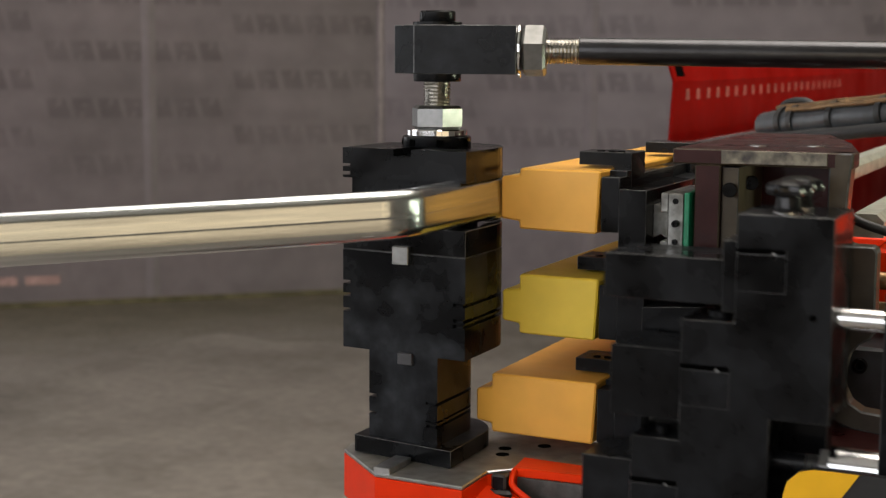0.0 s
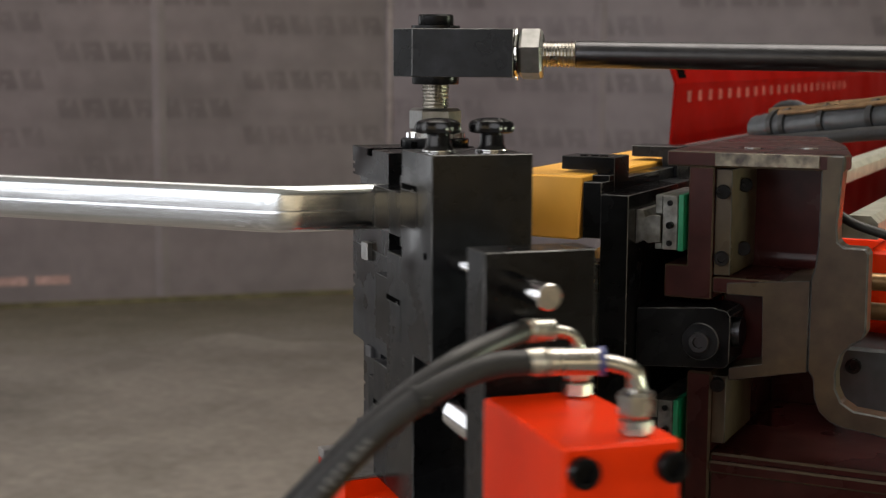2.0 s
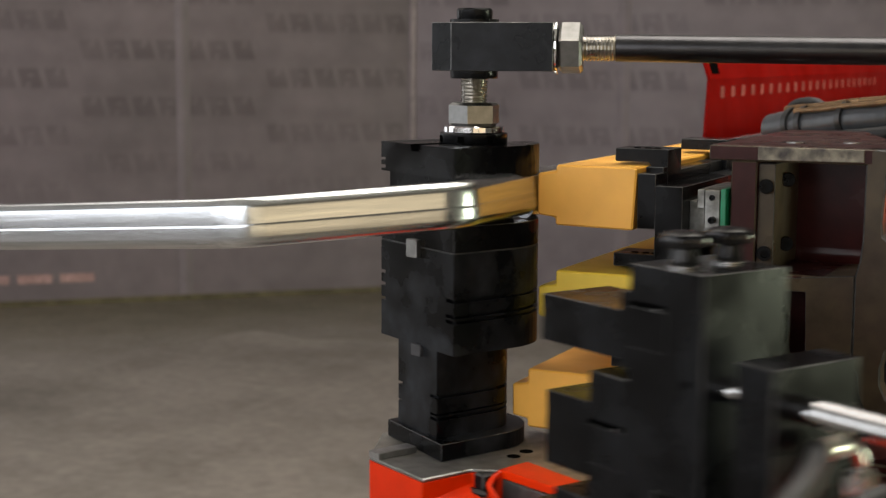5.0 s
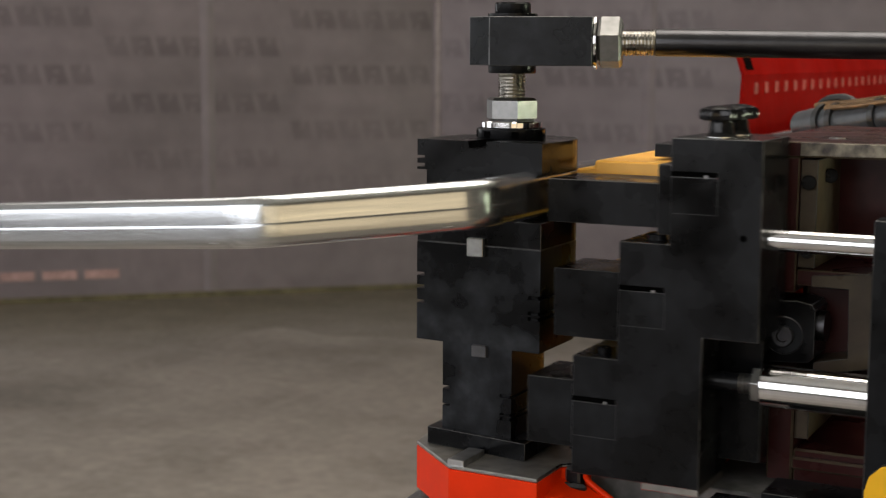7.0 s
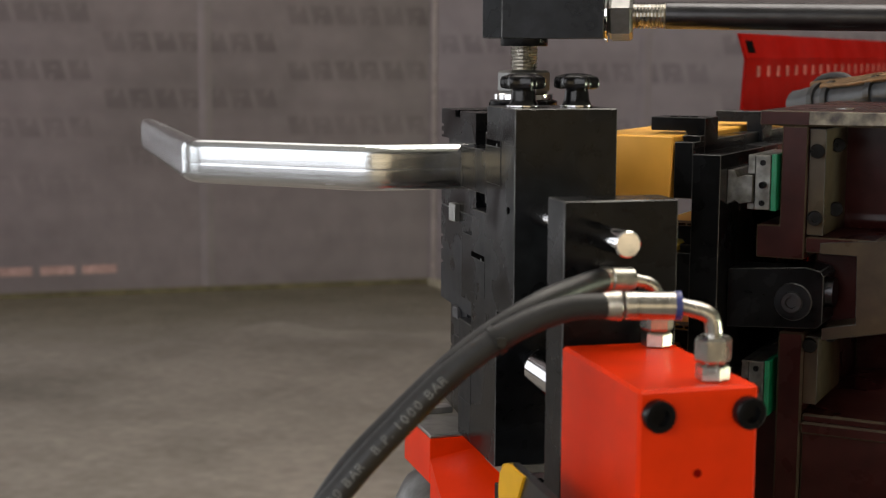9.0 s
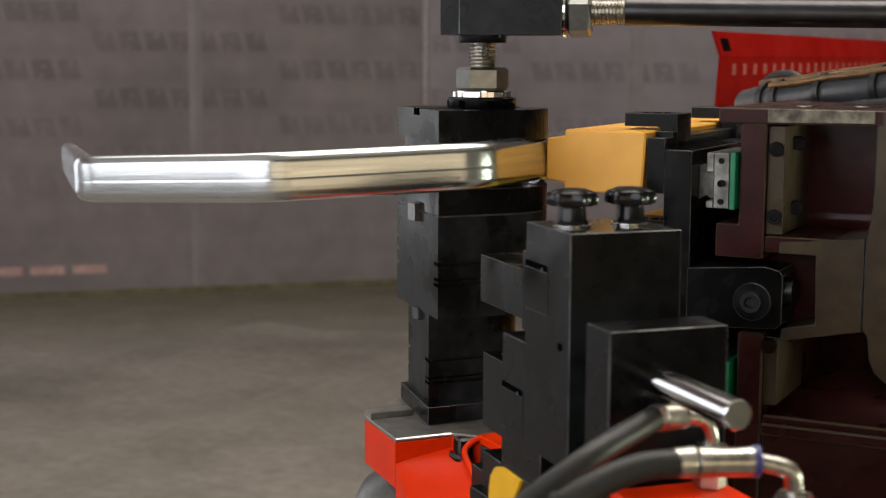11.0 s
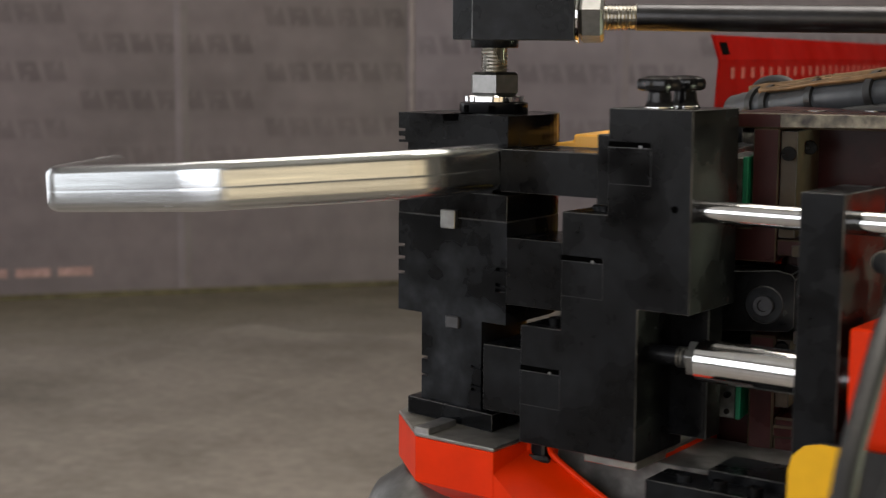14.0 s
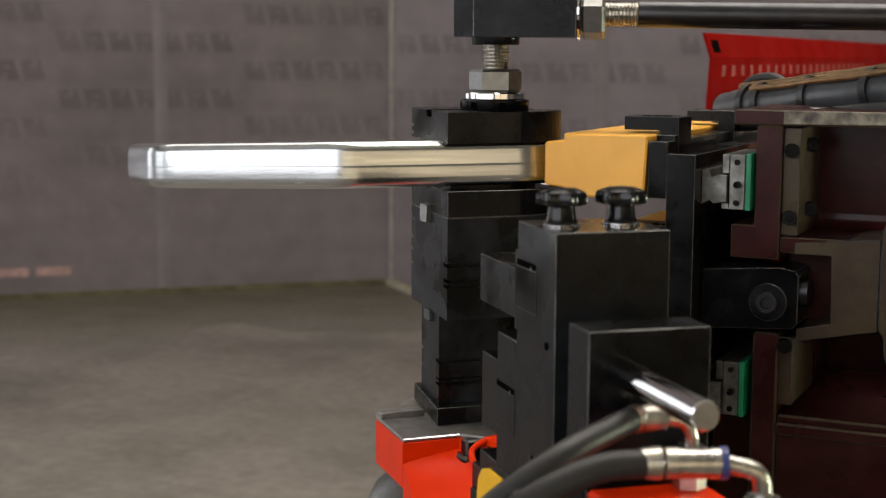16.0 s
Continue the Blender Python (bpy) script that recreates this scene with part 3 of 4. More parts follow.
part("body", bm, BLACK, clamp, "black stepped steel body", bevel=0.0007)
bm = bmesh.new()
box(bm, 0.2, 0.236, -0.026, 0.0, 0.785, 0.8985)
part("rear_block", bm, BLACK, clamp, bevel=0.0007)


def jaw(x0, x1, z0, z1, label):
    b = bmesh.new()
    box(b, x0, x1, -0.077, -0.008, z0, z1)
    return part("jaw", b, BLACK, clamp, label, bevel=0.0006)


jaw(0.0604, 0.165, 0.9865, 1.0232, "black clamp jaw against the tube")
jaw(0.0675, 0.1285, 0.8887, 0.9472, "black middle clamp jaw")
jaw(0.044, 0.0887, 0.7923, 0.8511, "black lower clamp jaw")
bm = bmesh.new()
box(bm, 0.160, 0.1725, -0.083, -0.004, 0.982, 1.0395)
part("jaw_holder", bm, BLACK, clamp, bevel=0.0006)
# tongue slots and the seams of the blocks set into the body's front
for x0, z, w in ((0.1713, 1.0322, 0.039), (0.1285, 0.936, 0.04), (0.0887, 0.8375, 0.04)):
    bm = bmesh.new()
    box(bm, x0 + 0.0005, x0 + w, CY0 - 0.0004, CY0 + 0.004, z - 0.0020, z + 0.0024)
    part("tongue_slot", bm, HOLE, clamp)
    bm = bmesh.new()
    box(bm, x0 + 0.0005, x0 + w, CY0 - 0.0007, CY0 + 0.003, z - 0.0026, z - 0.0020)
    part("slot_lip", bm, SEAM, clamp, "worn lip")
    bm = bmesh.new()
    box(bm, x0 + 0.0005, x0 + w, CY0 - 0.0004, CY0 + 0.003, z - 0.0322, z - 0.0318)
    part("joint_line", bm, FAINT, clamp)
    bm = bmesh.new()
    box(bm, x0 + w, x0 + w + 0.0004, CY0 - 0.0004, CY0 + 0.003, z - 0.0322, z + 0.0024)
    part("joint_line", bm, FAINT, clamp)
    bm = bmesh.new()
    rod(bm, (x0 + w * 0.76, CY0 - 0.0006, z - 0.0014), (x0 + w * 0.76, CY0 + 0.002, z - 0.0014), 0.0015, 14)
    part("set_screw", bm, NUT, clamp, "glinting set screw end")
bm = bmesh.new()
box(bm, 0.150, 0.2, -0.078, -0.01, 0.7638, 0.7716)
part("slide_pad", bm, CAST, clamp, "pale bronze slide pad", bevel=0.0005)
bm = bmesh.new()
rod(bm, (0.2326, CY0 - 0.0008, 0.983), (0.2326, CY0 + 0.004, 0.983), 0.0028, 16)
part("pin_hole", bm, HOLE, clamp)
for x0, z in ((0.15, 0.9745), (0.155, 0.9745), (0.108, 0.8745)):
    cap_screw("cap_screw", (x0, -0.06, z), (0, 0, 1), 0.006, 0.005, clamp)


def star_knob(x, y):
    b = bmesh.new()
    turned(b, (x, y), [(0.0128, 1.0613), (0.0132, 1.0617), (0.0132, 1.0626), (0.0122, 1.0630)])
    k = part("knob_washer", b, CHROME, clamp, "chrome knob collar", smooth=True)
    b = bmesh.new()
    turned(b, (x, y), [(0.0118, 1.0630), (0.0112, 1.0641), (0.0100, 1.0671), (0.0095, 1.0727), (0.0085, 1.0761)])
    part("knob_neck", b, KNOB, clamp, smooth=True)
    b = bmesh.new()
    rings = []
    seg = 42
    for f, z in ((0.75, 1.0752), (0.97, 1.0765), (1.0, 1.0787), (1.0, 1.0821), (0.93, 1.0847), (0.6, 1.0868), (0.2, 1.0875)):
        rings.append([(x + f * (0.0165 + 0.0018 * math.cos(7 * q * math.tau / seg)) * math.cos(q * math.tau / seg), y + f * (0.0165 + 0.0018 * math.cos(7 * q * math.tau / seg)) * math.sin(q * math.tau / seg), z) for q in range(seg)])
    loft(b, rings)
    return part("star_knob", b, KNOB, clamp, "glossy black lobed knob", smooth=True)


star_knob(0.2065, -0.066)
star_knob(0.2065, -0.022)
bm = bmesh.new()
rod(bm, (0.2465, -0.064, 0.981), (0.427, -0.064, 0.981), 0.0090, 28)
part("guide_rod", bm, CHROME, clamp, "bright chrome guide rod", bevel=0.001, smooth=True)
bm = bmesh.new()
rod(bm, (0.2, -0.058, 0.860), (0.238, -0.058, 0.860), 0.008, 20)
part("piston_stem", bm, BLACK, clamp, smooth=True)
bm = bmesh.new()
thread(bm, (0.227, -0.058, 0.860), (0.238, -0.058, 0.860), 0.0086)
part("thread", bm, NUT, clamp, "screw thread")
bm = bmesh.new()
rod(bm, (0.238, -0.058, 0.860), (0.246, -0.058, 0.860), 0.0155, 6)
part("piston_nut", bm, NUT, clamp, "steel piston nut", bevel=0.0006)
bm = bmesh.new()
rod(bm, (0.246, -0.058, 0.860), (0.45, -0.058, 0.860), 0.0172, 32)
part("piston", bm, CHROME, clamp, "bright chrome piston", smooth=True, bevel=0.0006)
ram = thing("clamp_ram", "black back plate with red cylinder block and hydraulic hoses", "hydraulic ram")
bm = bmesh.new()
box(bm, 0.3381, 0.3725, -0.089, -0.006, 0.735, 1.004)
part("back_plate", bm, BLACK, ram, "black steel back plate", bevel=0.0009)
bm = bmesh.new()
box(bm, 0.381, 0.518, -0.092, -0.015, 0.72, 0.907)
block = part("cylinder_block", bm, RED, ram, "bright red cylinder block", bevel=0.002)
for y0, z0 in ((-0.0805, 0.892), (-0.0225, 0.891), (-0.0805, 0.76), (-0.0225, 0.76)):
    cap_screw("cap_screw", (0.518, y0, z0), (1, 0, 0), 0.0098, 0.007, block)
bm = bmesh.new()
rod(bm, (0.5175, -0.0535, 0.855), (0.5184, -0.0535, 0.855), 0.0026, 14)
part("bleed_hole", bm, RED_DARK, block)


def fitting(x, y, pipe, line, printed):
    """Adapter, nut, bent steel pipe and crimped ferrule, with the hose that droops from it."""
    b = bmesh.new()
    hexnut(b, (x, y, 0.907), (x, y, 0.917), 0.018)
    part("adapter", b, ZINC, ram, "zinc-plated adapter")
    b = bmesh.new()
    hexnut(b, (x, y, 0.918), (x, y, 0.934), 0.0195, 0.3)
    part("swivel_nut", b, ZINC, ram, "zinc-plated swivel nut")
    b = bmesh.new()
    sweep(b, smooth_path([(x, y, 0.933)] + pipe), 0.0052)
    part("elbow_pipe", b, ZINC, ram, "bent zinc-plated pipe", smooth=True)
    b = bmesh.new()
    e, f = Vector(pipe[-1]), Vector(line[0])
    rod(b, e, e.lerp(f, 0.8), 0.0086, 24)
    rod(b, e.lerp(f, 0.83), f + (f - e) * 0.12, 0.0092, 24, 0.0081)
    part("ferrule", b, ZINC, ram, "crimped hose ferrule", bevel=0.0008, smooth=True)
    if printed:
        b = bmesh.new()
        rod(b, e.lerp(f, -0.02), e.lerp(f, 0.07), 0.0091, 24)
        part("marking_ring", b, BLUE, ram, "dark blue marking ring", smooth=True)
    path = smooth_path(line)
    b = bmesh.new()
    sweep(b, path, 0.0080)
    h = part("hose", b, RUBBER, ram, "black rubber hydraulic hose with pale print" if printed else "black rubber hydraulic hose", smooth=True)
    if printed:
        b = bmesh.new()
        d = (path[23] - path[22]).normalized()
        rod(b, path[22] - d * 0.002, path[22] + d * 0.002, 0.0093, 20)
        box(b, path[22].x + 0.006, path[22].x + 0.011, path[22].y - 0.003, path[22].y + 0.003, path[22].z - 0.002, path[22].z + 0.003)
        part("cable_tie", b, HAZ_B, h, "black cable tie", smooth=True)
        lettering(h, path, "1000 BAR   B.P. 1000 BAR   B.P. 1000 BAR", 0.112)
    return h


def glyph(ch):
    """One character of the built-in font as mesh corners and faces, with its advance."""
    cu = bpy.data.curves.new("glyph", "FONT")
    cu.body = ch
    cu.size = 1.0
    ob = new("glyph", cu)
    me = bpy.data.meshes.new_from_object(ob)
    bpy.data.objects.remove(ob)
    return [v.co.copy() for v in me.vertices], [tuple(f.vertices) for f in me.polygons]


def lettering(hose, path, words, start):
    """Pale print that runs along the hose, reading upwards towards the ferrule."""
    side = Vector((0.93, -0.30, 0.2)).normalized()
    run = [0.0]
    for a, b in zip(path, path[1:]):
        run.append(run[-1] + (b - a).length)
    size = 0.0080

    def at(s):
        k = max(i for i in range(len(run) - 1) if run[i] <= s)
        q = (s - run[k]) / (run[k + 1] - run[k])
        return path[k].lerp(path[k + 1], q), (path[k + 1] - path[k]).normalized()

    s = start
    for ch in reversed(words):
        s += 0.0027 if ch in ". " else 0.0056
        if ch == " ":
            continue
        vs, fs = glyph(ch)
        b = bmesh.new()
        verts = []
        for v in vs:
            c, d = at(s - v.x * size)
            n = (side - d * side.dot(d)).normalized()
            t = n.cross(-d)
            w = (v.y - 0.35) * size
            verts.append(b.verts.new(c + n * 0.0082 + t * w))
        for f in fs:
            b.faces.new([verts[i] for i in f])
        part("print", b, PRINT, hose, "pale printed character")


fitting(0.395, -0.0295, [(0.395, -0.0295, 0.940), (0.394, -0.034, 0.9485), (0.392, -0.047, 0.9525)],
        [(0.395, -0.0686, 0.9535), (0.41, -0.088, 0.9525), (0.43, -0.1272, 0.944), (0.435, -0.1715, 0.919), (0.44, -0.2115, 0.887), (0.445, -0.2546, 0.8455), (0.45, -0.28, 0.80), (0.455, -0.30, 0.71), (0.46, -0.31, 0.60)], False)
fitting(0.500, -0.0372, [(0.500, -0.0372, 0.938), (0.499, -0.041, 0.9475), (0.493, -0.0568, 0.9522)],
        [(0.482, -0.097, 0.952), (0.48, -0.1258, 0.9504), (0.48, -0.1611, 0.9374), (0.48, -0.1957, 0.9144), (0.48, -0.2299, 0.8822), (0.48, -0.257, 0.8539), (0.48, -0.280, 0.824), (0.48, -0.31, 0.76), (0.48, -0.33, 0.66), (0.48, -0.335, 0.58)], True)

# ---------- pressure dies and their carriage ----------
carriage = thing("pressure_die_carriage", "black carriage holding three yellow plastic pressure dies", "pressure die")
YF, YB = 0.0104, 0.40


def holder(z0, z1):
    """The ledge that backs a pressure die on the carriage side."""
    b = bmesh.new()
    return slab_y(b, [(0.1552, z0 + 0.002), (0.1718, z0 + 0.002), (0.1718, z1 - 0.005), (0.1552, z1 - 0.005)], YF + 0.0012, YB)


def pressure_die(x_body, x_nose, z0, z1, n0, n1, material, label):
    b = bmesh.new()
    pts = [(x_body, z0 + 0.001), (0.1515, z0), (0.1546, z1), (x_body, z1), (x_body, n1), (x_nose, n1 - 0.002), (x_nose, n0 + 0.002), (x_body, n0)]
    slab_y(b, pts, YF, YB)
    part("die_holder", holder(z0, z1), BLACK, carriage, "black holder beside the pressure die", bevel=0.0006)
    return part("pressure_die", b, material, carriage, label, bevel=0.0016)


pressure_die(0.0778, 0.0600, 0.9766, 1.0326, 0.9845, 1.0265, YELLOW_O, "orange-yellow plastic pressure die")
pressure_die(0.0790, 0.0620, 0.8805, 0.9361, 0.8905, 0.9225, YELLOW, "clear yellow plastic pressure die")
pressure_die(0.0525, 0.0372, 0.7852, 0.8416, 0.794, 0.828, YELLOW_O, "orange-yellow plastic pressure die, scratched")


def back_clip(zt, y0, y1):
    b = bmesh.new()
    slab_y(b, [(0.128, zt - 0.011), (0.128, zt), (0.176, zt), (0.176, zt - 0.04), (0.160, zt - 0.04), (0.160, zt - 0.011)], y0, y1)
    return part("claw", b, BLACK, carriage, "black claw over the pressure die", bevel=0.0006)


def clip(zt, y0, y1):
    """An angled black clamp claw over a pressure die."""
    b = bmesh.new()
    slab_y(b, [(0.122, zt - 0.012), (0.122, zt), (0.172, zt), (0.172, zt - 0.0335), (0.156, zt - 0.0335), (0.156, zt - 0.0152), (0.154, zt - 0.012)], y0, y1)
    c = part("claw", b, BLACK, carriage, "black claw over the pressure die", bevel=0.0006)
    b = bmesh.new()
    box(b, 0.1556, 0.1717, y0 - 0.012, y1, zt - 0.034, zt - 0.0152)
    part("claw_foot", b, BLACK, carriage, bevel=0.0006)
    for q in (0.25, 0.55, 0.8):
        b = bmesh.new()
        turned(b, (0.13 + 0.035 * q, y0 + 0.3 * (y1 - y0)), [(0.0035, zt), (0.0035, zt + 0.0006)], 12)
        part("claw_screw", b, HOLE, c)
    return c


for zt in (1.0475, 0.951, 0.8565):
    clip(zt, 0.045, 0.085)
    back_clip(zt, 0.225, 0.262)
bm = bmesh.new()
slab_y(bm, [(0.172, 1.0175), (0.197, 1.0175), (0.197, 0.62), (0.172, 0.62)], YF, 0.42)
part("carriage_plate", bm, BLACK, carriage, "tall black carriage plate", bevel=0.0006)
for z0 in (0.9735, 0.792):
    bm = bmesh.new()
    slab_y(bm, [(0.197, z0), (0.197, z0 + 0.030), (0.203, z0 + 0.030), (0.206, z0 + 0.024), (0.211, z0 + 0.026), (0.219, z0 + 0.026), (0.219, z0 + 0.003), (0.208, z0 + 0.001), (0.204, z0 + 0.004)], YF + 0.022, 0.42)
    part("guide_rail", bm, RUNNER, carriage, "ground steel guide rail", bevel=0.0004)

# ---------- bed bracket ----------
bracket = thing("bed_bracket", "dark brown primed cast bracket with machined edges", "machine bracket")


def block_part(name, x0, x1, y0, y1, z0, z1, material=BROWN, label="", bevel=0.002, parent=None):
    b = bmesh.new()
    box(b, x0, x1, y0, y1, z0, z1)
    return part(name, b, material, parent or bracket, label, bevel)


BY = 0.0065
bm = bmesh.new()
slab_y(bm, [(0.2627, 1.0424), (0.2627, 0.9275), (0.2207, 0.9275), (0.2207, 0.9565), (0.2405, 0.9565), (0.2405, 1.0424)], BY, 0.30)
part("casting", bm, BROWN, bracket, "dark brown primed casting", bevel=0.0012)
bm = bmesh.new()
prism(bm, [(0.2207, BY), (0.3524, BY), (0.372, BY + 0.002), (0.372, 0.035), (0.345, 0.16), (0.30, 0.30), (0.2207, 0.30)], 1.0425, 1.0556)
part("top_plate", bm, BROWN, bracket, "dark brown primed top plate", bevel=0.0012)
bm = bmesh.new()
prism(bm, [(0.2629, BY + 0.0025), (0.3468, BY + 0.0025), (0.3468, 0.08), (0.31, 0.28), (0.2629, 0.28)], 0.9336, 0.9475)
part("pocket_floor", bm, BROWN, bracket, bevel=0.0012)
bm = bmesh.new()
loft(bm, [[(x, 0.1 - 0.013 * q * q, 0.9476 + 0.013 * (1 - q) ** 2) for q in (0.0, 0.17, 0.33, 0.5, 0.67, 0.83, 1.0)] + [(x, 0.1, 0.9476)] for x in (0.2772, 0.352)])
part("pocket_fillet", bm, BROWN, bracket, "glossy cast fillet", smooth=True)
bm = bmesh.new()
slab_y(bm, [(0.2632, 1.0552), (0.3515, 1.0552), (0.3515, 1.0445), (0.2632, 1.0435)], BY - 0.002, BY + 0.003)
part("machined_edge", bm, CHIPPED, bracket, "machined edge with worn paint", bevel=0.0005)
bm = bmesh.new()
prism(bm, [(0.2629, 0.1), (0.3522, 0.1), (0.335, 0.18), (0.30, 0.28), (0.2629, 0.28)], 0.9476, 1.0424)
part("pocket_back", bm, BROWN, bracket, bevel=0.0008)
bm = bmesh.new()
slab_y(bm, [(0.3525, 1.0556), (0.3715, 1.0556), (0.3693, 1.0275), (0.3675, 0.995), (0.3685, 0.984), (0.3735, 0.980), (0.3905, 0.980), (0.3940, 0.976), (0.3944, 0.910), (0.3915, 0.9035), (0.3829, 0.898), (0.3745, 0.888), (0.3710, 0.873), (0.3715, 0.860), (0.3765, 0.849), (0.3870, 0.8425), (0.44, 0.8375), (0.44, 0.816), (0.4035, 0.8240), (0.380, 0.8265), (0.3674, 0.8305), (0.3580, 0.8385), (0.3536, 0.8502), (0.3520, 0.867), (0.3472, 0.8735), (0.3472, 0.950), (0.3505, 0.963), (0.3522, 0.980)], BY + 0.0005, 0.028)
part("side_web", bm, BROWN_BARE, bracket, "curved machined side web", bevel=0.0015)
bm = bmesh.new()
slab_y(bm, [(0.2760, 0.9333), (0.2760, 0.9430), (0.3468, 0.9500), (0.3468, 0.8715), (0.2800, 0.8580), (0.2800, 0.8690), (0.3085, 0.8750), (0.3070, 0.9333)], BY + 0.001, 0.09)
part("machined_face", bm, BROWN_BARE, bracket, "machined bracket face", bevel=0.0006)
block_part("recess_back", 0.2627, 0.311, 0.05, 0.16, 0.8637, 0.9333)
block_part("rear_wall", 0.2, 0.30, 0.301, 0.33, 0.5, 0.95)
block_part("base", 0.199, 0.2428, 0.05, 0.30, 0.5, 0.782)
block_part("lower_flange", 0.243, 0.2655, BY, 0.30, 0.70, 0.8635)
block_part("lower_back", 0.2657, 0.352, 0.235, 0.26, 0.70, 0.9333)
block_part("lower_floor", 0.2657, 0.46, BY + 0.002, 0.23, 0.70, 0.792)
block_part("ledge", 0.2657, 0.46, BY - 0.004, 0.06, 0.775, 0.786)
for z0 in (0.9485, 0.8): 
    block_part("bolt_pad", 0.2627, 0.277, BY + 0.006, 0.105, z0, z0 + (0.092 if z0 > 0.9 else 0.06), BROWN_BARE, "machined screw pad", 0.0006)
for x0, y0, z0 in ((0.2695, BY + 0.006, 1.0215), (0.2695, BY + 0.006, 0.964), (0.279, 0.05, 1.025), (0.279, 0.05, 0.969), (0.2695, BY + 0.006, 0.853), (0.279, 0.05, 0.857)):
    cap_screw("cap_screw", (x0, y0, z0), (0.25, -1, 0), 0.0062, 0.009, bracket)
for hx, hy in ((0.28, 0.07), (0.325, 0.09)):
    bm = bmesh.new()
    turned(bm, (hx, hy), [(0.008, 1.0555), (0.008, 1.0564)])
    part("top_hole", bm, BLOCK, bracket)
for z0 in (0.9695, 0.7885):
    bm = bmesh.new()
    box(bm, 0.2195, 0.2335, 0.0, 0.09, z0, z0 + 0.0475)
    g = part("runner_block", bm, RUNNER, bracket, "ground steel runner block", bevel=0.0008)
    bm = bmesh.new()
    box(bm, 0.2338, 0.2385, -0.0005, 0.09, z0 - 0.0005, z0 + 0.0485)
    part("runner_cover", bm, GREEN, bracket, "green plastic runner cover", bevel=0.0006)
    bm = bmesh.new()
    box(bm, 0.213, 0.2195, 0.001, 0.09, z0 + 0.031, z0 + 0.0475)
    box(bm, 0.213, 0.2195, 0.001, 0.09, z0, z0 + 0.006)
    part("runner_wing", bm, RUNNER, bracket, bevel=0.0006)
    cap_screw("grease_nipple", (0.2275, 0.0, z0 + 0.022), (0, -1, 0), 0.003, 0.007, bracket)
    for dz in (0.006, 0.041):
        cap_screw("cover_screw", (0.2265, 0.0, z0 + dz), (0, -1, 0), 0.0025, 0.002, bracket)
roller = thing("stop_block", "black stop block with socket screw on the bracket", "stop block")
bm = bmesh.new()
slab_y(bm, [(0.1985, 0.9165), (0.266, 0.922), (0.279, 0.9195), (0.282, 0.915), (0.282, 0.874), (0.278, 0.8695), (0.1985, 0.8645)], 0.0, 0.045)
part("body", bm, BLACK, roller, "black steel stop body", bevel=0.0007)
bm = bmesh.new()
rod(bm, (0.2565, 0.001, 0.8915), (0.2565, -0.0018, 0.8915), 0.0165, 32)
part("washer", bm, BLACK_WORN, roller, bevel=0.0008, smooth=True)
screw = cap_screw("cap_screw", (0.2565, -0.0018, 0.8915), (0, -1, 0), 0.0092, 0.006, roller)
screw.data.materials.clear()
screw.data.materials.append(SHADED_SCREW)
bm = bmesh.new()
rod(bm, (0.281, 0.02, 0.899), (0.288, 0.02, 0.899), 0.013, 24)
part("roller", bm, ROD, roller, smooth=True)

# ---------- machine bed behind ----------
GUARD_SLOT = mat("dull_slot", (0.30, 0.065, 0.055), 0.6)
bm = bmesh.new()
loft(bm, [[(x, y, z) for y, z in ((0.785, 0.94), (1.7, 0.94), (1.7, 0.0), (3.2, 0.0), (3.2, 1.098), (0.815, 1.098))] for x in (-0.018, -0.014)])
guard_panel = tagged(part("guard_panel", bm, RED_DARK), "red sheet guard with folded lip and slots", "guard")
for i in range(22):
    bm = bmesh.new()
    y0 = 0.87 + 0.058 * i
    box(bm, -0.0139, -0.0132, y0, y0 + 0.019, 1.0715, 1.0875)
    part("slot", bm, GUARD_SLOT, guard_panel, "dull slot")
bm = bmesh.new()
loft(bm, [[(-0.018, y, 1.098), (-0.0135, y, 1.098), (-0.0255, y, 1.134), (-0.030, y, 1.134)] for y in (0.815, 3.2)])
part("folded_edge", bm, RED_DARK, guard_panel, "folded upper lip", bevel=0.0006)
bm = bmesh.new()
loft(bm, [[(x + d, y, z) for y, z, d in ((0.832, 1.106, 0.0), (0.872, 1.106, 0.0), (0.872, 1.124, -0.006), (0.832, 1.124, -0.006))] for x in (-0.0175, -0.0158)])
part("lip_hole", bm, HOLE, guard_panel)


def bed_rail(x, z, w, h, y0, y1):
    b = bmesh.new()
    slab_y(b, [(x, z), (x + w, z), (x + w, z + h * 0.7), (x + w * 0.8, z + h), (x + w * 0.2, z + h), (x, z + h * 0.7)], y0, y1)
    return tagged(part("bed_rail", b, PALE), "pale steel machine bed rail", "rail", "rails of the machine bed")


bed_rail(0.25, 0.99, 0.03, 0.02, 0.5, 2.4)
bed_rail(0.335, 0.965, 0.035, 0.022, 0.2, 2.4)
bed = thing("machine_bed", "red painted machine bed running back", "machine bed")
block_part("bed_beam", 0.14, 0.62, 1.1, 3.2, 0.60, 0.86, RED, "red bed beam", 0.004, bed)
block_part("side_beam", 0.31, 0.62, 0.28, 3.2, 0.60, 0.90, RED, "red side beam", 0.004, bed)
block_part("side_block", 0.36, 0.60, 0.2, 0.32, 0.885, 0.955, RED, "red valve block", 0.004, bed)
block_part("grey_foot", 0.345, 0.50, 0.15, 0.24, 0.78, 0.869, BLUEGREY, "blue-grey foot block", 0.003, bed)
cap_screw("cap_screw", (0.362, 0.149, 0.852), (0, -1, 0), 0.007, 0.006, bed)
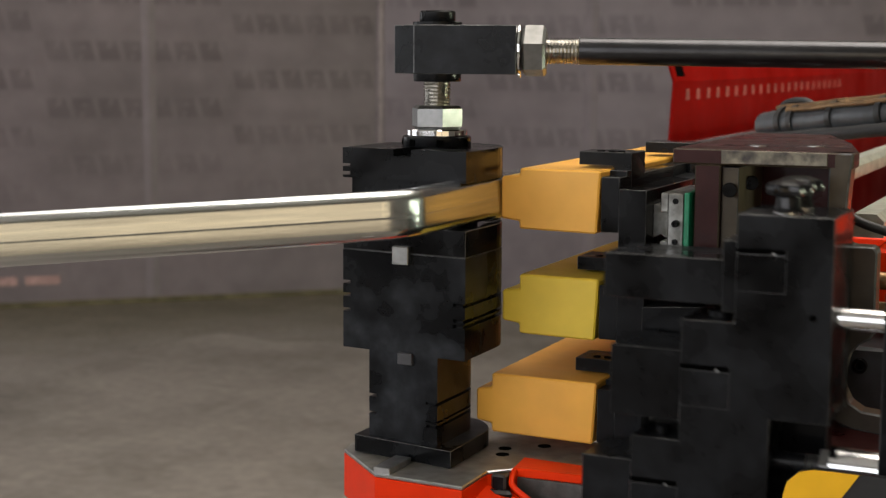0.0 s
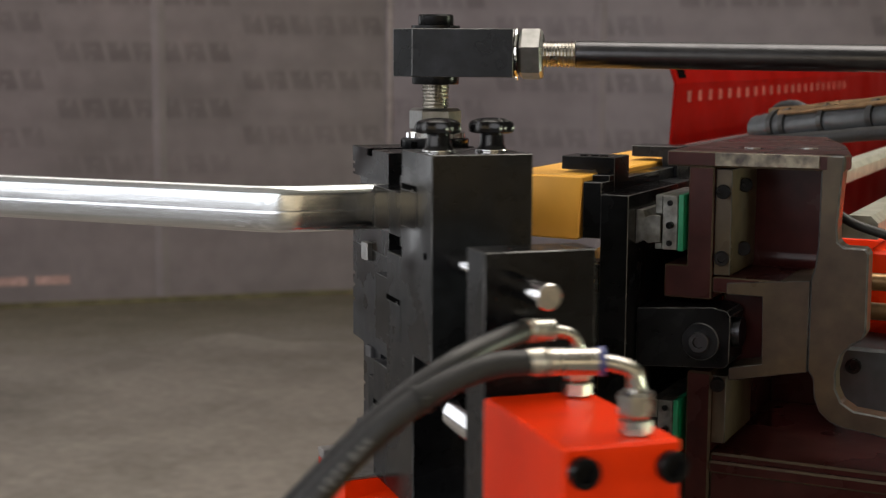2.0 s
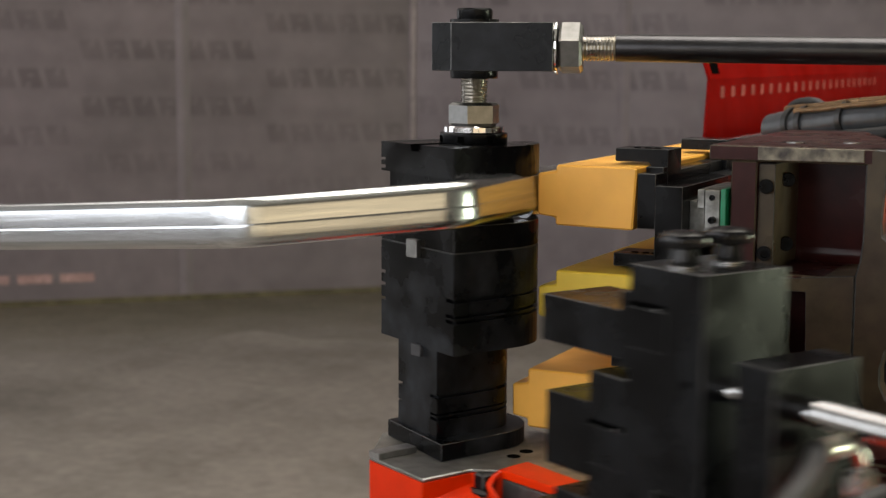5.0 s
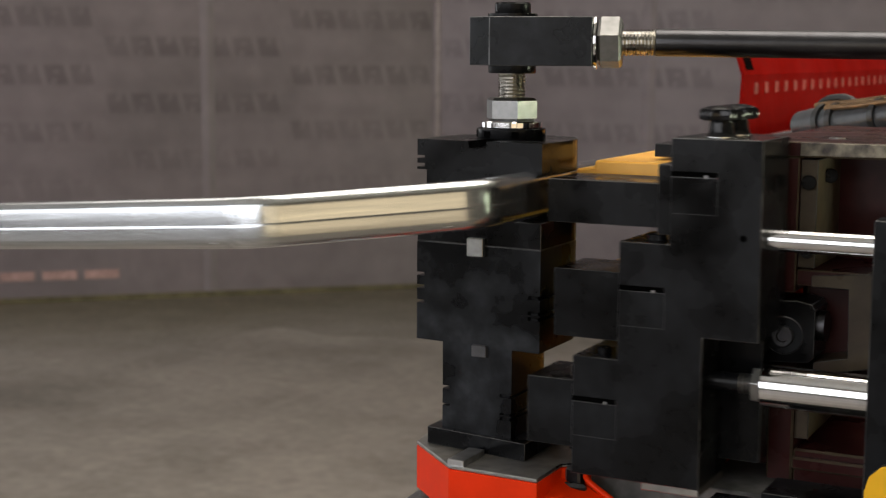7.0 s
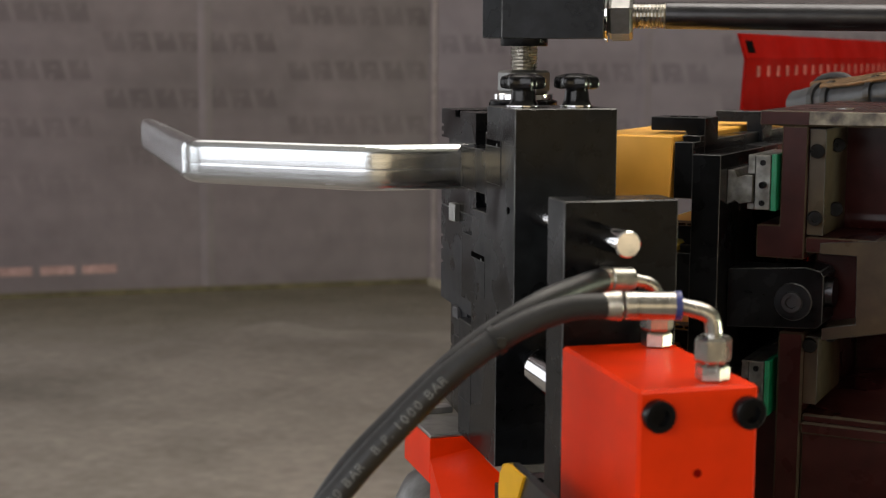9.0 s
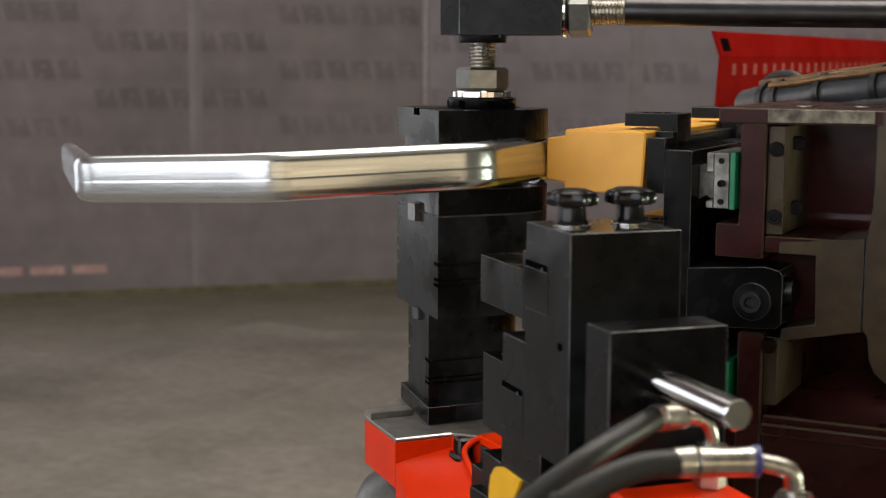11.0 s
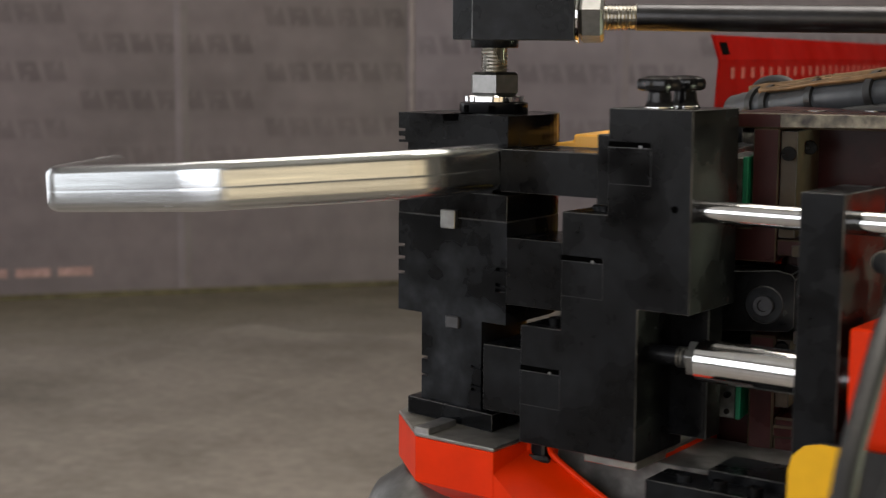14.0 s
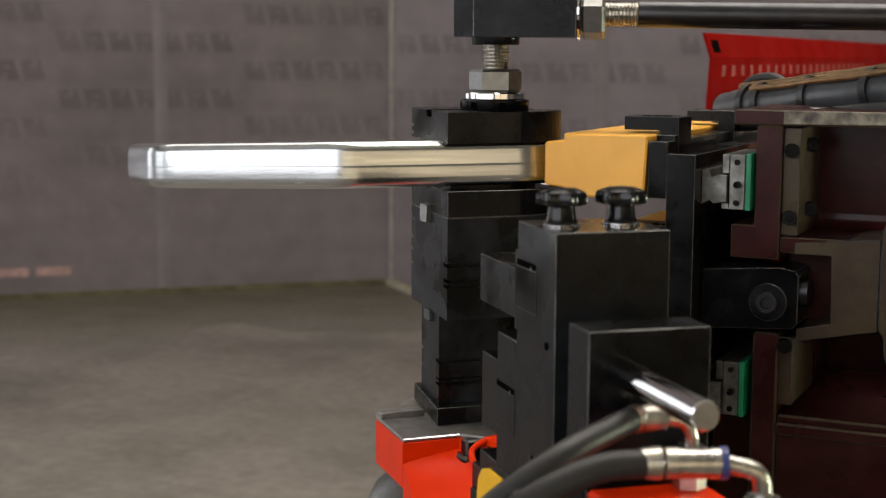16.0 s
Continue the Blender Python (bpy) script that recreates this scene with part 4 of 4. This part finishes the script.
for z0 in (0.908, 0.935):
    bm = bmesh.new()
    rod(bm, (0.366, 0.13, z0), (0.40, 0.13, z0), 0.008, 20)
    part("brass_fitting", bm, BRONZE, bed, "brass fitting", smooth=True)
curve_tube("cable", [(0.335, 0.17, 0.995), (0.3476, 0.15, 0.9867), (0.368, 0.15, 0.9801), (0.42, 0.16, 0.965), (0.5, 0.2, 0.95)], 0.0045, RUBBER, bed, "black cable")
hoses = thing("hose_bundle", "grey sheathed hose bundle with bronze pipes over the bed", "hose bundle")
A0, A1 = Vector((0.1525, 0.6752, 1.0473)), Vector((0.4697, 0.3707, 1.0894))
AX = (A1 - A0).normalized()
SIDE = AX.cross(Vector((0, 0, 1))).normalized()
UPW = SIDE.cross(AX)
for name, o, h, r, q0, mm, label in (("sheath", 0.0, 0.0, 0.018, 0.03, BLUEGREY, "blue-grey sheath"), ("hose", 0.016, -0.018, 0.008, 0.0, RUBBER, ""), ("pipe", -0.009, 0.0175, 0.0036, 0.10, BRONZE, "bronze pipe"), ("pipe", 0.003, 0.0200, 0.0036, 0.06, BRONZE, "bronze pipe"), ("pipe", 0.0140, 0.0150, 0.0032, 0.14, BRONZE, "bronze pipe")):
    bm = bmesh.new()
    line = [A0.lerp(A1, q0 + (1 - q0) * k / 14) + SIDE * o + UPW * (h + 0.0005 * math.sin(k * 1.7 + o * 90)) for k in range(15)]
    sweep(bm, line, r, 18, Vector((0, 0, 1)))
    part(name, bm, mm, hoses, label, smooth=True)
for q in (0.10, 0.16, 0.34, 0.55):
    bm = bmesh.new()
    c = A0.lerp(A1, q) + UPW * 0.002
    rod(bm, c - AX * 0.005, c + AX * 0.005, 0.0205, 24)
    part("band", bm, HAZ_B, hoses, "black cable tie band", smooth=True)
bm = bmesh.new()
rod(bm, A0 - AX * 0.012, A0 + AX * 0.05, 0.0165, 20)
part("end_cap", bm, BLUEGREY, hoses, "blue-black end sleeve", bevel=0.004, smooth=True)
curve_tube("loop", [A0 + AX * 0.02, A0 + AX * 0.02 + UPW * 0.024, A0 + AX * 0.06 + UPW * 0.030, A0 + AX * 0.10 + UPW * 0.024, A0 + AX * 0.12], 0.0045, RUBBER, hoses)

# ---------- the tube that is bent ----------
TH, SET, SET0 = 48.5, 45.3, 46.6
S, RO, TW, TZ0, TZ1 = 0.1430, 0.0592, 0.020, 0.9826, 1.0232
RC = RO - TW / 2
tube = thing("aluminium_tube", "bright drawn aluminium tube being bent into a loop", "tube")


def section(shrink=0.0):
    """Rounded oblong profile with a faint groove halfway up: offsets from the outer face and heights."""
    pts = []
    r = 0.0092
    x0, x1, z0, z1 = -TW + shrink, -shrink, TZ0 + shrink, TZ1 - shrink
    for cx, cz, a0 in ((x1 - r, z0 + r, -90), (x1 - r, z1 - r, 0), (x0 + r, z1 - r, 90), (x0 + r, z0 + r, 180)):
        pts += [(cx + r * math.cos(radians(a0 + 15 * k)), cz + r * math.sin(radians(a0 + 15 * k))) for k in range(7)]
        if a0 == -90:
            zm = (z0 + z1) / 2 - 0.001
            pts += [(x1, zm - 0.0022), (x1, zm - 0.0015), (x1 - 0.00045, zm), (x1, zm + 0.0002), (x1, zm + 0.0008)]
    return pts


def ring_line(y, shrink=0.0):
    return [(RO + o, y, z) for o, z in section(shrink)]


def ring_arc(a):
    c, s = math.cos(radians(a)), math.sin(radians(a))
    return [((RO + o) * c, (RO + o) * s, z) for o, z in section()]


def piece(name, rings, label="", cap=True):
    b = bmesh.new()
    loft(b, rings, cap)
    return part(name, b, ALU, tube, label, smooth=True)


NP = 8
DA = TH / NP
stock = piece("stock", [ring_line(0.004, 0.0004), ring_line(2.6, 0.0004)], "straight incoming tube stock")
first = piece("bent_end", [ring_line(0.0), ring_line(-S)] + [[(x, y - S, z) for x, y, z in ring_arc(-SET0 * k / 12)] for k in range(1, 13)], "finished first bend", cap=False)
bm = bmesh.new()
LE = 0.50
ang = pose(0, -S, 0, 0, 0, -SET0)
outer = [ring_line(y) for y in (0.0, -LE)]
inner = [ring_line(y, 0.002) for y in (-LE, -LE + 0.12)]
loft(bm, outer + inner, cap=False)
free_end = part("free_end", bm, ALU, tube, "open free end of the tube", smooth=True)
straights = [piece("straight", [ring_line(0.0), ring_line(-S)], cap=False) for k in range(2)]
arcs = [[piece("bend", [ring_arc(-DA * q / 3) for q in range(4)], cap=False) for j in range(NP)] for k in range(3)]

# ---------- timing ----------
CYCLE = 6.38
DIE_SHARE = 44.2 / 48.5


def ease(t, a, b):
    q = min(1, max(0, (t - a) / (b - a)))
    return q * q * (3 - 2 * q)


def lerp_table(rows, x):
    if x <= rows[0][0]:
        return rows[0][1:]
    for p, q in zip(rows, rows[1:]):
        if x <= q[0]:
            f = (x - p[0]) / (q[0] - p[0])
            return tuple(u + (v - u) * f for u, v in zip(p[1:], q[1:]))
    return rows[-1][1:]


BEND = [(0.9, 0.0), (1.0, 0.9), (1.12, 5.0), (1.25, 11.0), (1.5, 22.9), (1.62, 28.5), (1.74, 34.0), (1.9, 41.5), (2.0, 45.6), (2.12, 48.3), (2.2, 48.5)]
BACK = [(4.2, 48.5), (4.4, 47.0), (4.7, 42.5), (4.92, 36.5), (5.12, 18.0), (5.35, 5.0), (5.5, 0.0)]
OPEN = [(2.68, 0, 0), (2.8, 0.02, -0.001), (2.9, 0.06, -0.010), (3.0, 0.1107, -0.0378), (3.1, 0.132, -0.062), (3.2, 0.139, -0.076), (3.35, 0.1414, -0.0784)]
SHUT = [(-0.3, 0.1414, -0.0784), (-0.1, 0.138, -0.066), (0.0, 0.1294, -0.0495), (0.12, 0.109, -0.034), (0.24, 0.0875, -0.0214), (0.37, 0.062, -0.008), (0.5, 0.0364, -0.0016), (0.62, 0.0095, -0.0006), (0.72, 0, 0)]


def bend_angle(k, t):
    """How far bend k (0, 1, 2) has come."""
    return lerp_table(BEND, t - CYCLE * k)[0]


def tube_angle(k, t):
    """The bend in the tube, which lies on the die and lags a little behind the clamp."""
    return bend_angle(k, t) * SET / TH


def arm_angle(t):
    k = max(0, min(2, int((t + 0.4) // CYCLE)))
    s = t - CYCLE * k
    return lerp_table(BEND, s)[0] if s < 3.5 else lerp_table(BACK, s)[0]


def slide(t):
    k = max(0, min(2, int((t + 0.4) // CYCLE)))
    s = t - CYCLE * k
    return lerp_table(SHUT, s) if s < 1.5 else lerp_table(OPEN, s)


def feed(k, t):
    """The tube runs on in one long and one short push."""
    s = t - CYCLE * k
    last = (5.5, 5.72, 5.72)[k]
    long = (0.755, 0.66, 0.755)[k]
    return long * ease(s, 3.85, 4.8) + (1 - long) * ease(s, last, last + 0.18)


def moved(t):
    """How far the stock, and the feed carriage behind it, has come."""
    return sum(S * feed(k, t) + RC * radians(bend_angle(k, t)) for k in range(3))


def press(t):
    k = max(0, min(2, int((t + 0.4) // CYCLE)))
    return (bend_angle(k, t) / TH) * (1 - ease(t, 3.8 + CYCLE * k, 4.6 + CYCLE * k))


def spin(a):
    return pose(0, 0, 0, 0, 0, -a)


def down(t, k):
    """What has happened to the tube beyond bend k since that bend: later feeds and bends."""
    m = Matrix.Identity(4)
    for q in range(k, 3):
        m = pose(0, -S * feed(q, t), 0) @ m
        if q + 1 < 3:
            m = spin(tube_angle(q + 1, t)) @ m
    return m


def waiting(t, k):
    """How far up the line the material of stage k still is."""
    y = 0.0
    for q in range(k):
        y += S * (1 - feed(q, t)) + RC * radians(TH - bend_angle(q, t))
    return y


def arc_pose(t, k, j):
    a, need = bend_angle(k, t), (j + 1) * DA
    if a < need:
        return pose(0, RC * radians(need - a), 0)
    return spin((a - need) * tube_angle(k, t) / a)


# the free end bounces while the tube is being pushed on
BOUNCE = [(5.0, 0), (5.4, -0.6), (5.7, 0.1), (5.9, -0.6), (6.1, 0.2), (6.4, 0), (10.4, 0), (10.7, -1.4), (10.9, 0), (11.1, -1.8), (11.2, -0.4), (11.3, -1.3), (11.5, 0), (11.6, -0.9), (11.7, -2.1), (11.8, 0), (11.9, -0.2), (12.0, -2.2), (12.1, -1.1), (12.2, -0.4), (12.3, -1.6), (12.4, 0.3), (12.5, -0.1), (12.6, -1.2), (12.7, -0.5), (12.9, 0.1), (13.2, 0)]


def tilt(t):
    """The formed part hangs a little out of level; the lean turns with it and grows with every bend."""
    k = max(0, min(2, int((t + 0.4) // CYCLE)))
    turn = tube_angle(k, t) * (1 - ease(t - CYCLE * k, 3.85, 4.8))
    lean = (2.6 + 1.5 * ease(t, 3.8, 4.8) + lerp_table(BOUNCE, t)[0]) * (1 - (0.9 * turn / SET if k < 2 else 1.15 * min(1, turn / SET) ** 3 * (1 - 0.85 * ease(t, 15.15, 15.5))))
    return pose(0, 0, 1.0035) @ spin(turn) @ pose(0, 0, 0, 0, -lean, 0) @ spin(-turn) @ pose(0, 0, -1.003)


def motions():
    steps = [i / 10 for i in range(161)]
    for ob in (die, arm, bolt):
        walk(ob, [(t, spin(DIE_SHARE * arm_angle(t))) for t in steps])
    walk(guard, [(t, spin(arm_angle(t))) for t in steps])
    walk(clamp, [(t, spin(arm_angle(t)) @ pose(slide(t)[0], 0, slide(t)[1])) for t in steps])
    walk(ram, [(t, spin(arm_angle(t)) @ pose(0.60 * slide(t)[0], 0, 0.94 * slide(t)[1])) for t in steps])
    walk(carriage, [(t, pose(0, -0.038 * press(t), 0)) for t in steps])
    walk(hoses, [(t, pose(0, -moved(t), 0)) for t in steps])
    walk(tube, [(t, tilt(t)) for t in steps])
    walk(stock, [(t, tilt(t).inverted()) for t in steps])
    walk(first, [(t, down(t, 0) @ spin(tube_angle(0, t))) for t in steps])
    walk(free_end, [(t, down(t, 0) @ spin(tube_angle(0, t)) @ ang) for t in steps])
    for k in range(3):
        for j in range(NP):
            walk(arcs[k][j], [(t, down(t, k) @ pose(0, waiting(t, k), 0) @ arc_pose(t, k, j)) for t in steps])
        if k < 2:
            walk(straights[k], [(t, down(t, k + 1) @ spin(tube_angle(k + 1, t)) @ pose(0, waiting(t, k + 1), 0)) for t in steps])


motions()
